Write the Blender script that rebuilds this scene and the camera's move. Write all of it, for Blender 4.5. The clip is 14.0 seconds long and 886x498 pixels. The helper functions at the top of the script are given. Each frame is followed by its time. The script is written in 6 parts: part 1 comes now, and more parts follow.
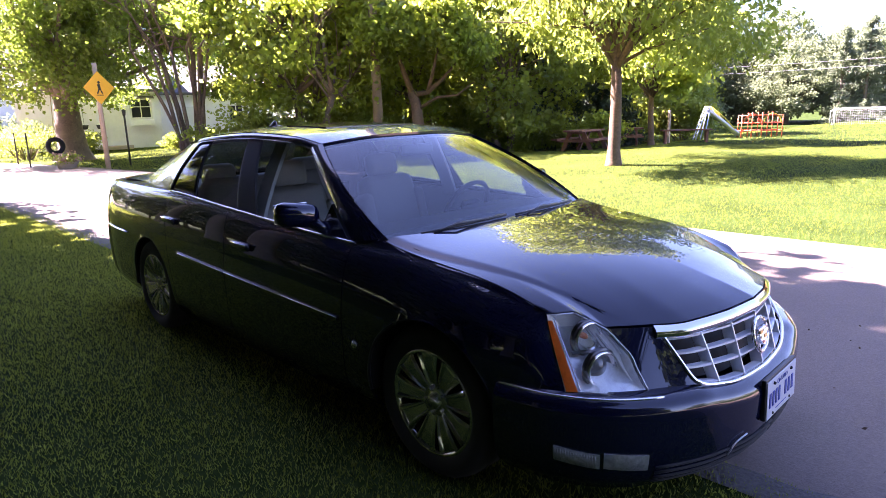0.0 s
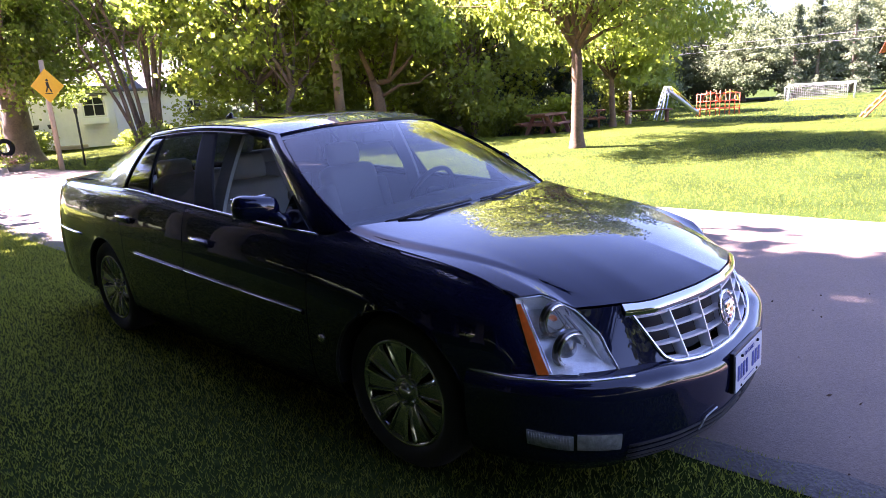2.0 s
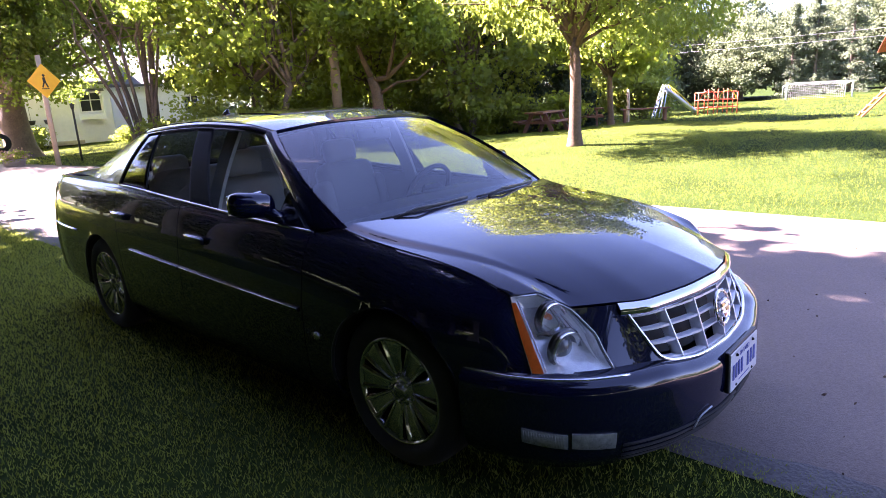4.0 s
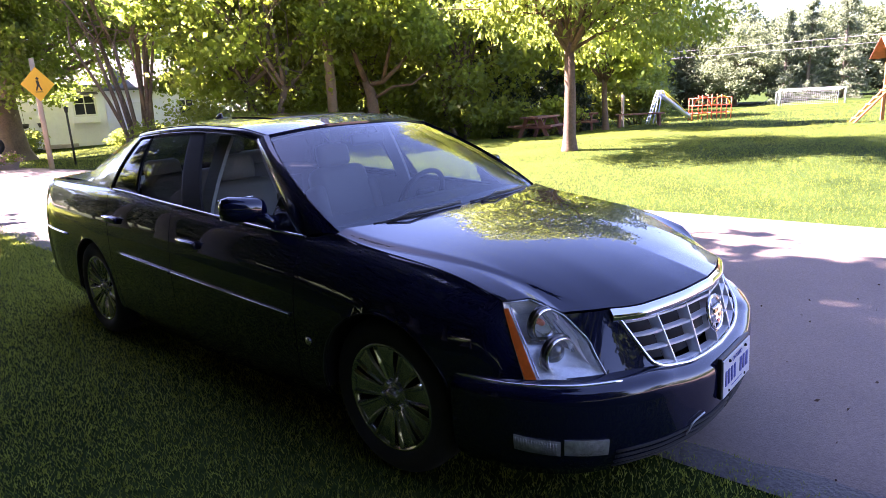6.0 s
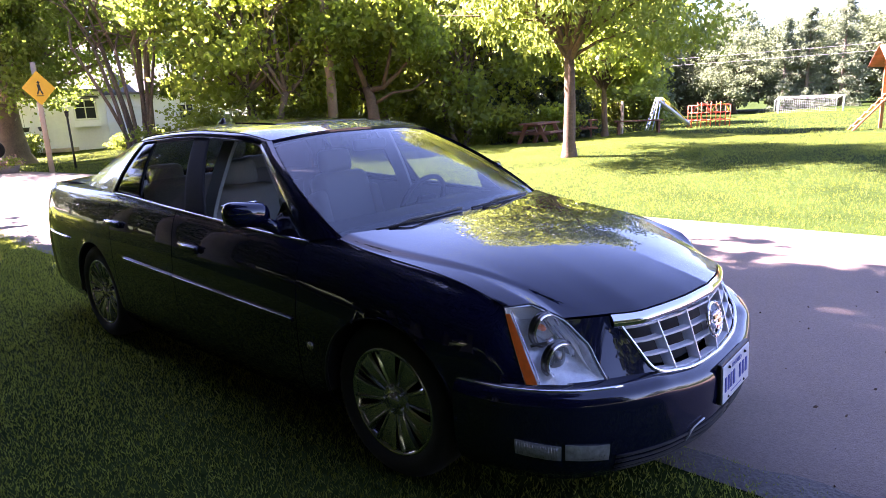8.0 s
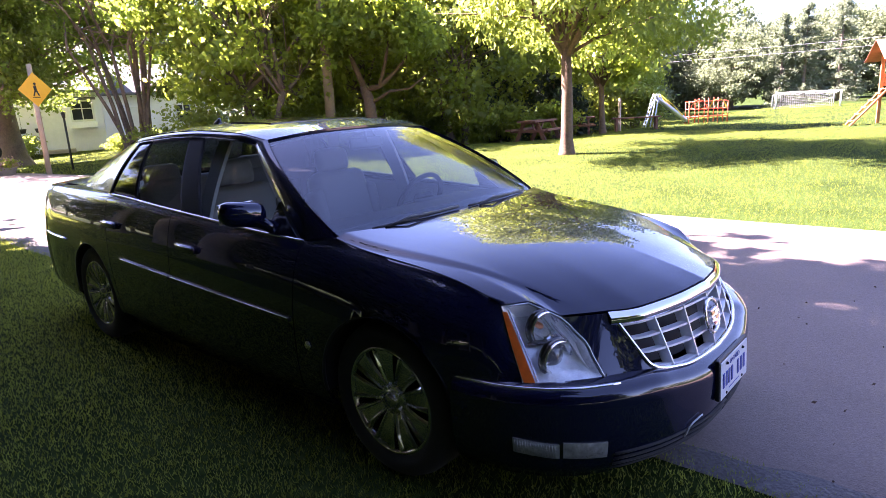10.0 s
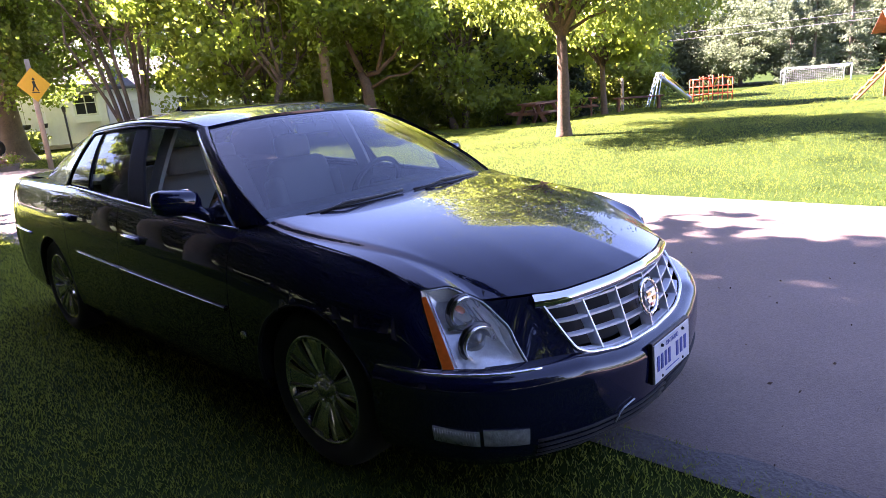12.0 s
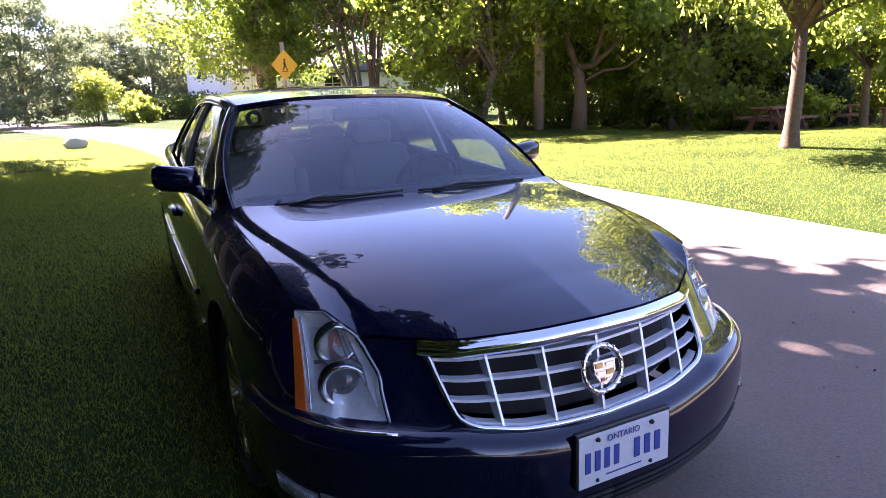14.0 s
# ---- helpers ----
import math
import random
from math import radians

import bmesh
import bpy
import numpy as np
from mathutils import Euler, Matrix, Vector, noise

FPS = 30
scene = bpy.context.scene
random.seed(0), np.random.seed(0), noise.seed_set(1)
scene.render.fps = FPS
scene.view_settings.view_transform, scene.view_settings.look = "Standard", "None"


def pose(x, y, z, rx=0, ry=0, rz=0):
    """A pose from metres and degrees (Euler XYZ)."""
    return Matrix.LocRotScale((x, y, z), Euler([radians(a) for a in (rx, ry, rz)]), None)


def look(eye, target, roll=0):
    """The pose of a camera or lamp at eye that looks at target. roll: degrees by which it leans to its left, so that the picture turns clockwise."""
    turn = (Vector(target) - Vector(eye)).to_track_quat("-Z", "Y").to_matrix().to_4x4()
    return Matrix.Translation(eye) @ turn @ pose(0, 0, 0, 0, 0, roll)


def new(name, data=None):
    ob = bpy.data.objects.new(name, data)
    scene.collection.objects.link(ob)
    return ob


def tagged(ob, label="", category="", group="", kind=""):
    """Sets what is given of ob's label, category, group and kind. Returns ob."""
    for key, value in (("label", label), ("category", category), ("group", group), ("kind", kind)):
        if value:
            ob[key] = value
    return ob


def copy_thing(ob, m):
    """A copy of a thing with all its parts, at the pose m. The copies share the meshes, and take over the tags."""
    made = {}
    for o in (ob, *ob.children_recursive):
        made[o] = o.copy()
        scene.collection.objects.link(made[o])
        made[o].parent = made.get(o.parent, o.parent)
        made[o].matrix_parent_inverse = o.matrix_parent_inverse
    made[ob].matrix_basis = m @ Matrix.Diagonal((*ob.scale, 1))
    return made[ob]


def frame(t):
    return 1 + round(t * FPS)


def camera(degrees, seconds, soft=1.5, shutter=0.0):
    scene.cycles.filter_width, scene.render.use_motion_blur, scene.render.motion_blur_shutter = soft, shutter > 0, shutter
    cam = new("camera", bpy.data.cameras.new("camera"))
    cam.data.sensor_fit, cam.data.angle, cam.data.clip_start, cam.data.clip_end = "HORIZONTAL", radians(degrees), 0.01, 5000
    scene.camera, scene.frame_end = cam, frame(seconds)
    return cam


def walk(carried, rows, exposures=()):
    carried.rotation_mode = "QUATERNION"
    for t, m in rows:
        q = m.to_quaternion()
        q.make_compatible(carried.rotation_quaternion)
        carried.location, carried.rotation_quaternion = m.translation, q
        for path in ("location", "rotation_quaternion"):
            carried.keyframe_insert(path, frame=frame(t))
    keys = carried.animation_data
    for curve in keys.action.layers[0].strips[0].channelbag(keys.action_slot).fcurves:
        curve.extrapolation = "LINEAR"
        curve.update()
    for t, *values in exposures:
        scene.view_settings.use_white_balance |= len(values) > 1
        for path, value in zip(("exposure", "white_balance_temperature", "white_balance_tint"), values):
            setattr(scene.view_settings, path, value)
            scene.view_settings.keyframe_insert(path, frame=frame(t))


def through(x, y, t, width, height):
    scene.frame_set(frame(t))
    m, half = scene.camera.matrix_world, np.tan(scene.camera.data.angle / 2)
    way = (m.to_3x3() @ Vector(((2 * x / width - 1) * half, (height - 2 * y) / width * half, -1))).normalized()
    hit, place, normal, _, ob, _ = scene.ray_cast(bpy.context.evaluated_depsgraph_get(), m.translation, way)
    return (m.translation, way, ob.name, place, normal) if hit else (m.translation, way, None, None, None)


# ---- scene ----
cam = camera(70.7, 14.0, soft=0.8)
PATH = [
    (0, (3.249, -2.529, 1.531), (1.862, -1.153, 1.105), -1.7),
    (0.5, (3.243, -2.515, 1.529), (1.879, -1.113, 1.111), -1.6),
    (1, (3.252, -2.504, 1.525), (1.912, -1.082, 1.099), -1.8),
    (1.5, (3.235, -2.485, 1.518), (1.917, -1.048, 1.07), -2.4),
    (2, (3.229, -2.484, 1.513), (1.918, -1.048, 1.047), -3.5),
    (2.5, (3.23, -2.482, 1.51), (1.918, -1.051, 1.031), -3.3),
    (5, (3.232, -2.47, 1.516), (1.932, -1.024, 1.048), -3.3),
    (5.5, (3.233, -2.466, 1.516), (1.935, -1.017, 1.051), -3.3),
    (6, (3.232, -2.459, 1.514), (1.937, -1.006, 1.052), -3.0),
    (6.5, (3.237, -2.462, 1.519), (1.942, -1.009, 1.061), -2.9),
    (7, (3.241, -2.478, 1.524), (1.947, -1.021, 1.073), -2.8),
    (7.5, (3.236, -2.477, 1.522), (1.942, -1.02, 1.072), -2.5),
    (8, (3.236, -2.482, 1.52), (1.942, -1.024, 1.075), -2.7),
    (10.5, (3.241, -2.462, 1.516), (1.953, -1.001, 1.06), -3.5),
    (11, (3.294, -2.425, 1.504), (1.996, -0.975, 1.043), -5.8),
    (11.5, (3.394, -2.352, 1.493), (2.096, -0.908, 1.011), -5.7),
    (12, (3.443, -2.201, 1.471), (2.128, -0.776, 0.98), -4.7),
    (12.5, (3.447, -1.965, 1.457), (2.005, -0.65, 1.018), -2.3),
    (13, (3.611, -1.673, 1.425), (2.066, -0.475, 1.004), -3.7),
    (13.5, (3.747, -1.401, 1.408), (2.084, -0.394, 0.941), -3.2),
    (14, (3.73, -1.128, 1.402), (1.995, -0.253, 0.927), -1.7),
]
walk(cam, [(t, look(eye, target, roll)) for t, eye, target, roll in PATH], [(0.0, 4.25, 6380.0, 48.0), (10.5, 4.25, 6380.0, 48.0), (14.0, 3.86, 6480.0, 42.0)])

# ---- world, sun, exposure ----
SUN_EL, SUN_AZ = 47.0, 195.0            # degrees; azimuth from +x, counter-clockwise
world = bpy.data.worlds.new("sky")
scene.world = world
world.use_nodes = True
wn, wl = world.node_tree.nodes, world.node_tree.links
sky = wn.new("ShaderNodeTexSky")
sky.sky_type, sky.sun_disc = "NISHITA", False
sky.sun_elevation, sky.sun_rotation = radians(SUN_EL), radians(90.0 - SUN_AZ)
sky.air_density, sky.dust_density, sky.ozone_density = 0.75, 0.25, 2.4
wl.new(sky.outputs[0], wn["Background"].inputs[0])
wn["Background"].inputs[1].default_value = 0.050
sun = new("sun", bpy.data.lights.new("sun", "SUN"))
sun.data.energy, sun.data.angle, sun.data.color = 5.0, radians(0.53), (1.0, 0.955, 0.90)
to_sun = Vector((math.cos(radians(SUN_EL)) * math.cos(radians(SUN_AZ)), math.cos(radians(SUN_EL)) * math.sin(radians(SUN_AZ)), math.sin(radians(SUN_EL))))
sun.matrix_world = to_sun.to_track_quat("Z", "Y").to_matrix().to_4x4()

# ---- materials ----
def material(name, color, rough=0.5, metal=0.0, vary=0.12, scale=6.0, fine=60.0, bump=0.0, bump_scale=80.0, coat=0.0, spec=0.5, color2=None, per_piece=0.0):
    """A principled surface with colour variation at two scales and fine relief."""
    m = bpy.data.materials.new(name)
    m.use_nodes = True
    n, l = m.node_tree.nodes, m.node_tree.links
    b = n["Principled BSDF"]
    b.inputs["Roughness"].default_value, b.inputs["Metallic"].default_value = rough, metal
    b.inputs["Coat Weight"].default_value, b.inputs["Coat Roughness"].default_value = coat, 0.02
    b.inputs["Specular IOR Level"].default_value, b.inputs["Coat IOR"].default_value = spec, 1.55
    where = n.new("ShaderNodeTexCoord")
    mixes = []
    for s, d in ((scale, 4.0), (fine, 2.0)):
        t = n.new("ShaderNodeTexNoise")
        t.inputs["Scale"].default_value, t.inputs["Detail"].default_value = s, d
        l.new(where.outputs["Object"], t.inputs["Vector"])
        mixes.append(t)
    add = n.new("ShaderNodeMath")
    add.operation = "ADD"
    l.new(mixes[0].outputs[0], add.inputs[0])
    l.new(mixes[1].outputs[0], add.inputs[1])
    last = add.outputs[0]
    if per_piece:
        info = n.new("ShaderNodeNewGeometry")
        more = n.new("ShaderNodeMath")
        more.operation, more.inputs[1].default_value = "MULTIPLY_ADD", per_piece
        l.new(info.outputs["Random Per Island"], more.inputs[0])
        l.new(last, more.inputs[2])
        last = more.outputs[0]
    ramp = n.new("ShaderNodeMapRange")
    ramp.inputs["From Min"].default_value, ramp.inputs["From Max"].default_value = 0.6, 1.4 + per_piece
    l.new(last, ramp.inputs["Value"])
    mix = n.new("ShaderNodeMix")
    mix.data_type = "RGBA"
    lo = [max(0.0, c * (1 - vary)) for c in color]
    hi = list(color2) if color2 else [min(1.0, c * (1 + vary)) for c in color]
    mix.inputs["A"].default_value, mix.inputs["B"].default_value = (*lo, 1), (*hi, 1)
    l.new(ramp.outputs[0], mix.inputs["Factor"])
    l.new(mix.outputs["Result"], b.inputs["Base Color"])
    if bump:
        t = n.new("ShaderNodeTexNoise")
        t.inputs["Scale"].default_value, t.inputs["Detail"].default_value = bump_scale, 5.0
        l.new(where.outputs["Object"], t.inputs["Vector"])
        k = n.new("ShaderNodeBump")
        k.inputs["Strength"].default_value, k.inputs["Distance"].default_value = bump, 0.01
        l.new(t.outputs[0], k.inputs["Height"])
        l.new(k.outputs[0], b.inputs["Normal"])
    return m


def leaf_material(name, dark, light, through, share=0.45, rough=0.45, piece=0.9):
    """Thin leaves that let part of the light through, each a little different."""
    m = material(name, dark, rough, vary=0.3, scale=0.9, fine=9.0, color2=light, per_piece=piece, spec=0.22)
    n, l = m.node_tree.nodes, m.node_tree.links
    t = n.new("ShaderNodeBsdfTranslucent")
    t.inputs[0].default_value = (*through, 1)
    mix = n.new("ShaderNodeMixShader")
    mix.inputs[0].default_value = share
    l.new(n["Principled BSDF"].outputs[0], mix.inputs[1])
    l.new(t.outputs[0], mix.inputs[2])
    l.new(mix.outputs[0], n["Material Output"].inputs[0])
    return m


def glass_material(name, tint, rough=0.0, facing=0.06):
    """Clear glass whose mirror share grows towards grazing sight, alike from both sides."""
    m = bpy.data.materials.new(name)
    m.use_nodes = True
    n, l = m.node_tree.nodes, m.node_tree.links
    n.remove(n["Principled BSDF"])
    clear, gloss, mix, f = n.new("ShaderNodeBsdfTransparent"), n.new("ShaderNodeBsdfGlossy"), n.new("ShaderNodeMixShader"), n.new("ShaderNodeLayerWeight")
    clear.inputs[0].default_value, gloss.inputs["Roughness"].default_value = (*tint, 1), rough
    f.inputs[0].default_value = 0.5
    p, q = n.new("ShaderNodeMath"), n.new("ShaderNodeMath")
    p.operation, p.inputs[1].default_value = "POWER", 5.0
    q.operation, q.inputs[1].default_value, q.inputs[2].default_value = "MULTIPLY_ADD", 1 - facing, facing
    l.new(f.outputs["Facing"], p.inputs[0])
    l.new(p.outputs[0], q.inputs[0])
    l.new(q.outputs[0], mix.inputs[0])
    l.new(clear.outputs[0], mix.inputs[1])
    l.new(gloss.outputs[0], mix.inputs[2])
    l.new(mix.outputs[0], n["Material Output"].inputs[0])
    return m


M_PAINT = material("navy_clearcoat", (0.0017, 0.0027, 0.0165), 0.34, 0.08, vary=0.10, scale=3, fine=900, coat=1.0, spec=0.06)
M_CHROME = material("chrome", (0.80, 0.80, 0.82), 0.06, 1.0, vary=0.04, scale=20)
M_SATIN = material("satin_silver", (0.62, 0.62, 0.64), 0.26, 1.0, vary=0.06, scale=30)
M_BLADE = material("silver_grille_paint", (0.86, 0.86, 0.88), 0.35, 0.30, vary=0.05, scale=30)
M_REFLECTOR = material("pale_reflector", (0.80, 0.80, 0.78), 0.30, 0.25, vary=0.08, scale=20)
M_LAMPBACK = material("faceted_reflector", (0.82, 0.83, 0.82), 0.20, 0.40, vary=0.15, scale=30, bump=0.10, bump_scale=28)
M_RIM = material("polished_alloy", (0.55, 0.55, 0.57), 0.13, 1.0, vary=0.12, scale=18, bump=0.02)
M_BLACK = material("black_plastic", (0.012, 0.012, 0.013), 0.45, vary=0.2, scale=25, bump=0.05)
M_GLOSSBLACK = material("gloss_black_trim", (0.008, 0.008, 0.010), 0.12, vary=0.1, scale=10, coat=0.6)
M_DARK = material("dark_underbody", (0.010, 0.010, 0.010), 0.8, vary=0.3, scale=12, bump=0.1)
M_RUBBER = material("tyre_rubber", (0.009, 0.009, 0.009), 0.8, vary=0.25, scale=20, bump=0.15, bump_scale=200)
M_LEATHER = material("grey_leather", (0.26, 0.24, 0.21), 0.5, vary=0.08, scale=8, fine=90, bump=0.12, bump_scale=260)
M_TRIM = material("grey_cabin_trim", (0.46, 0.45, 0.42), 0.65, vary=0.06, scale=10, bump=0.05)
M_DASH = material("dark_grey_dash", (0.035, 0.036, 0.040), 0.6, vary=0.15, scale=12, bump=0.1, bump_scale=300)
M_SHIELD = glass_material("windshield_glass", (0.44, 0.51, 0.53), 0.015, 0.098)
M_TINT = glass_material("side_glass", (0.52, 0.55, 0.53), 0.0, 0.045)
M_PRIVACY = glass_material("tinted_rear_glass", (0.42, 0.45, 0.44), 0.0, 0.045)
M_LENS = glass_material("headlamp_lens", (0.94, 0.95, 0.94), 0.02, 0.035)
nodes, links = M_LENS.node_tree.nodes, M_LENS.node_tree.links
haze, hazy = nodes.new("ShaderNodeBsdfDiffuse"), nodes.new("ShaderNodeMixShader")
haze.inputs[0].default_value, hazy.inputs[0].default_value = (0.88, 0.88, 0.84, 1), 0.10
links.new(nodes["Material Output"].inputs[0].links[0].from_socket, hazy.inputs[1])
links.new(haze.outputs[0], hazy.inputs[2])
links.new(hazy.outputs[0], nodes["Material Output"].inputs[0])
M_DARKPANE = material("dark_quarter_pane", (0.006, 0.007, 0.008), 0.06, vary=0.1, scale=10, spec=0.35)
M_AMBER = material("amber_lens", (0.66, 0.115, 0.010), 0.28, vary=0.15, scale=30, bump=0.2, bump_scale=140, coat=0.5)
M_RED = material("red_lens", (0.35, 0.01, 0.012), 0.2, vary=0.1, scale=40, coat=0.5)
M_FOG = material("frosted_fog_lens", (0.40, 0.41, 0.40), 0.16, 0.6, vary=0.2, scale=60, bump=0.4, bump_scale=160, coat=0.6)
M_PLATE = material("white_plate", (0.58, 0.59, 0.60), 0.4, vary=0.06, scale=30)
M_INK = material("blue_plate_ink", (0.03, 0.06, 0.28), 0.5, vary=0.1, scale=60)
M_ENAMEL = material("gold_enamel", (0.45, 0.30, 0.12), 0.3, 0.6, vary=0.2, scale=80)

M_ASPHALT = material("weathered_asphalt", (0.170, 0.122, 0.093), 0.85, vary=0.18, scale=0.7, fine=70, bump=0.5, bump_scale=140, color2=(0.243, 0.180, 0.140))
M_SOIL = material("lawn_turf", (0.012, 0.026, 0.004), 0.95, vary=0.45, scale=0.8, fine=22, bump=0.9, bump_scale=30, color2=(0.038, 0.060, 0.011))
M_SOIL.node_tree.nodes["Principled BSDF"].inputs["Specular IOR Level"].default_value = 0.04
M_GRASS = leaf_material("grass_blades", (0.009, 0.024, 0.005), (0.032, 0.056, 0.012), (0.55, 0.63, 0.085), 0.36, 0.6, 0.3)
M_GRASS.node_tree.nodes["Principled BSDF"].inputs["Specular IOR Level"].default_value = 0.15
M_VERGE = material("dusty_road_edge", (0.105, 0.092, 0.080), 0.95, vary=0.4, scale=3, fine=60, bump=1.0, bump_scale=60)
M_BARK = material("brown_bark", (0.125, 0.078, 0.044), 0.9, vary=0.45, scale=3, fine=22, bump=1.0, bump_scale=24)
M_GREYBARK = material("grey_bark", (0.16, 0.12, 0.085), 0.9, vary=0.4, scale=3, fine=22, bump=1.0, bump_scale=24)
M_LEAF = leaf_material("maple_leaves", (0.014, 0.034, 0.009), (0.10, 0.14, 0.038), (0.64, 0.76, 0.09), 0.46, 0.28)
# dark, nearly opaque leaves for the unseen trees, to stop light leaking through
M_SHADELEAF = leaf_material("light_blocking_leaves", (0.025, 0.045, 0.012), (0.05, 0.075, 0.015), (0.10, 0.15, 0.02), 0.08)
M_LEAF2 = leaf_material("light_leaves", (0.028, 0.060, 0.016), (0.11, 0.145, 0.040), (0.54, 0.64, 0.085), 0.40, 0.32)
# crown shade put into the leaf colour: darker, with less light let through
M_LEAFDARK = leaf_material("shaded_leaves", (0.02, 0.04, 0.010), (0.08, 0.11, 0.032), (0.44, 0.60, 0.07), 0.36, 0.32)
M_NEEDLE = leaf_material("spruce_needles", (0.03, 0.055, 0.035), (0.065, 0.095, 0.055), (0.08, 0.13, 0.05), 0.25)
# base colours lightened to stand in for haze over distance
M_FARLEAF = leaf_material("haze_paled_leaves", (0.075, 0.105, 0.055), (0.18, 0.21, 0.115), (0.28, 0.34, 0.16), 0.36, 0.8)
M_FARNEEDLE = leaf_material("haze_paled_needles", (0.075, 0.105, 0.065), (0.17, 0.20, 0.125), (0.26, 0.32, 0.16), 0.36, 0.8)
M_POLEWOOD = material("weathered_pole_wood", (0.24, 0.175, 0.12), 0.9, vary=0.3, scale=2, fine=40, bump=0.6, bump_scale=50)
M_REDWOOD = material("red_stained_wood", (0.21, 0.09, 0.055), 0.75, vary=0.3, scale=5, fine=40, bump=0.5, bump_scale=60)
M_CEDAR = material("cedar_play_wood", (0.40, 0.16, 0.06), 0.75, vary=0.25, scale=5, fine=40, bump=0.4, bump_scale=60)
M_ORANGE = material("red_orange_paint", (0.60, 0.10, 0.03), 0.5, vary=0.15, scale=8)
M_GALV = material("galvanised_steel", (0.55, 0.57, 0.60), 0.35, 0.8, vary=0.12, scale=14)
M_LADDER = material("pale_blue_paint", (0.45, 0.55, 0.66), 0.5, vary=0.12, scale=10)
M_YELLOWPIPE = material("yellow_paint", (0.65, 0.50, 0.04), 0.5, vary=0.1, scale=10)
M_WHITEPIPE = material("white_goal_paint", (0.75, 0.75, 0.74), 0.5, vary=0.08, scale=6)
M_NET = material("grey_net_cord", (0.45, 0.45, 0.43), 0.8, vary=0.15, scale=20)
M_SIGNYELLOW = material("yellow_sign_sheet", (0.78, 0.42, 0.02), 0.45, vary=0.06, scale=8)
M_SIGNBLACK = material("black_sign_ink", (0.02, 0.018, 0.015), 0.5, vary=0.1, scale=20)
M_POST = material("pale_sign_post", (0.40, 0.31, 0.21), 0.8, vary=0.2, scale=4, fine=40, bump=0.3)
M_SIDING = material("white_siding", (0.86, 0.85, 0.90), 0.6, vary=0.05, scale=1.5, fine=14)
M_SHINGLE = material("grey_roof_shingles", (0.11, 0.105, 0.10), 0.9, vary=0.3, scale=3, fine=20, bump=0.5)
M_WINDOW = material("dark_window_glass", (0.03, 0.035, 0.04), 0.08, vary=0.3, scale=2, coat=0.4)
M_TERRA = material("stone_planter", (0.42, 0.36, 0.30), 0.85, vary=0.2, scale=8, bump=0.4)
M_FLOWER = material("pink_petals", (0.55, 0.22, 0.20), 0.6, vary=0.4, scale=20, color2=(0.65, 0.45, 0.30), per_piece=0.6)
M_ROCK = material("pale_rock", (0.58, 0.54, 0.48), 0.9, vary=0.25, scale=5, bump=0.8, bump_scale=14)
M_WIRE = material("grey_cable", (0.22, 0.22, 0.22), 0.6, vary=0.1)
M_HEDGE = leaf_material("hedge_leaves", (0.03, 0.055, 0.014), (0.06, 0.09, 0.02), (0.14, 0.2, 0.03), 0.3)


# ---- mesh helpers ----
def mesh_from(name, verts, faces, mats, smooth=True, index=None):
    me = bpy.data.meshes.new(name)
    me.from_pydata([tuple(v) for v in verts], [], [tuple(f) for f in faces])
    for m in mats if isinstance(mats, (list, tuple)) else [mats]:
        me.materials.append(m)
    if index is not None:
        me.polygons.foreach_set("material_index", index)
    if smooth:
        me.polygons.foreach_set("use_smooth", [True] * len(me.polygons))
    me.update()
    return me


def child(name, me, parent=None, label="", m=None):
    ob = new(name, me)
    if parent is not None:
        ob.parent = parent
    if m is not None:
        ob.matrix_basis = m
    if label:
        ob["label"] = label
    return ob


def part(name, bm, mat, parent=None, label="", smooth=False):
    """Links a bmesh as one mesh object under a thing or a part."""
    me = bpy.data.meshes.new(name)
    bm.to_mesh(me)
    bm.free()
    me.materials.append(mat)
    if smooth:
        me.polygons.foreach_set("use_smooth", [True] * len(me.polygons))
    return child(name, me, parent, label)


def thing(name, m, label, category, group="", kind=""):
    ob = new(name)
    ob.matrix_basis = m
    return tagged(ob, label, category, group, kind)


def add_box(bm, m, size, bevel=0.0):
    """A box of that size at the pose m, with bevelled edges."""
    r = bmesh.ops.create_cube(bm, size=1.0, matrix=m @ Matrix.Diagonal((*size, 1)))
    if bevel:
        es = list({e for v in r["verts"] for e in v.link_edges})
        bmesh.ops.bevel(bm, geom=es, offset=bevel, segments=2, affect="EDGES", profile=0.5)
    return bm


def box(m, size, bevel=0.0):
    return add_box(bmesh.new(), m, size, bevel)


def add_tube(bm, pts, radii, n=8, cap=True):
    """A tapered tube along points."""
    pts = [Vector(p) for p in pts]
    radii = radii if isinstance(radii, (list, tuple)) else [radii] * len(pts)
    rings, side = [], None
    for i, p in enumerate(pts):
        d = (pts[min(i + 1, len(pts) - 1)] - pts[max(i - 1, 0)]).normalized()
        if side is None:
            side = d.orthogonal().normalized()
        side = (side - d * side.dot(d)).normalized()
        up = d.cross(side)
        rings.append([bm.verts.new(p + radii[i] * (math.cos(a) * side + math.sin(a) * up)) for a in [2 * math.pi * k / n for k in range(n)]])
    for a, b in zip(rings, rings[1:]):
        for k in range(n):
            bm.faces.new((a[k], a[(k + 1) % n], b[(k + 1) % n], b[k])).smooth = True
    if cap:
        bm.faces.new(rings[0][::-1])
        bm.faces.new(rings[-1])
    return bm


def tube(pts, radii, n=8, cap=True):
    return add_tube(bmesh.new(), pts, radii, n, cap)


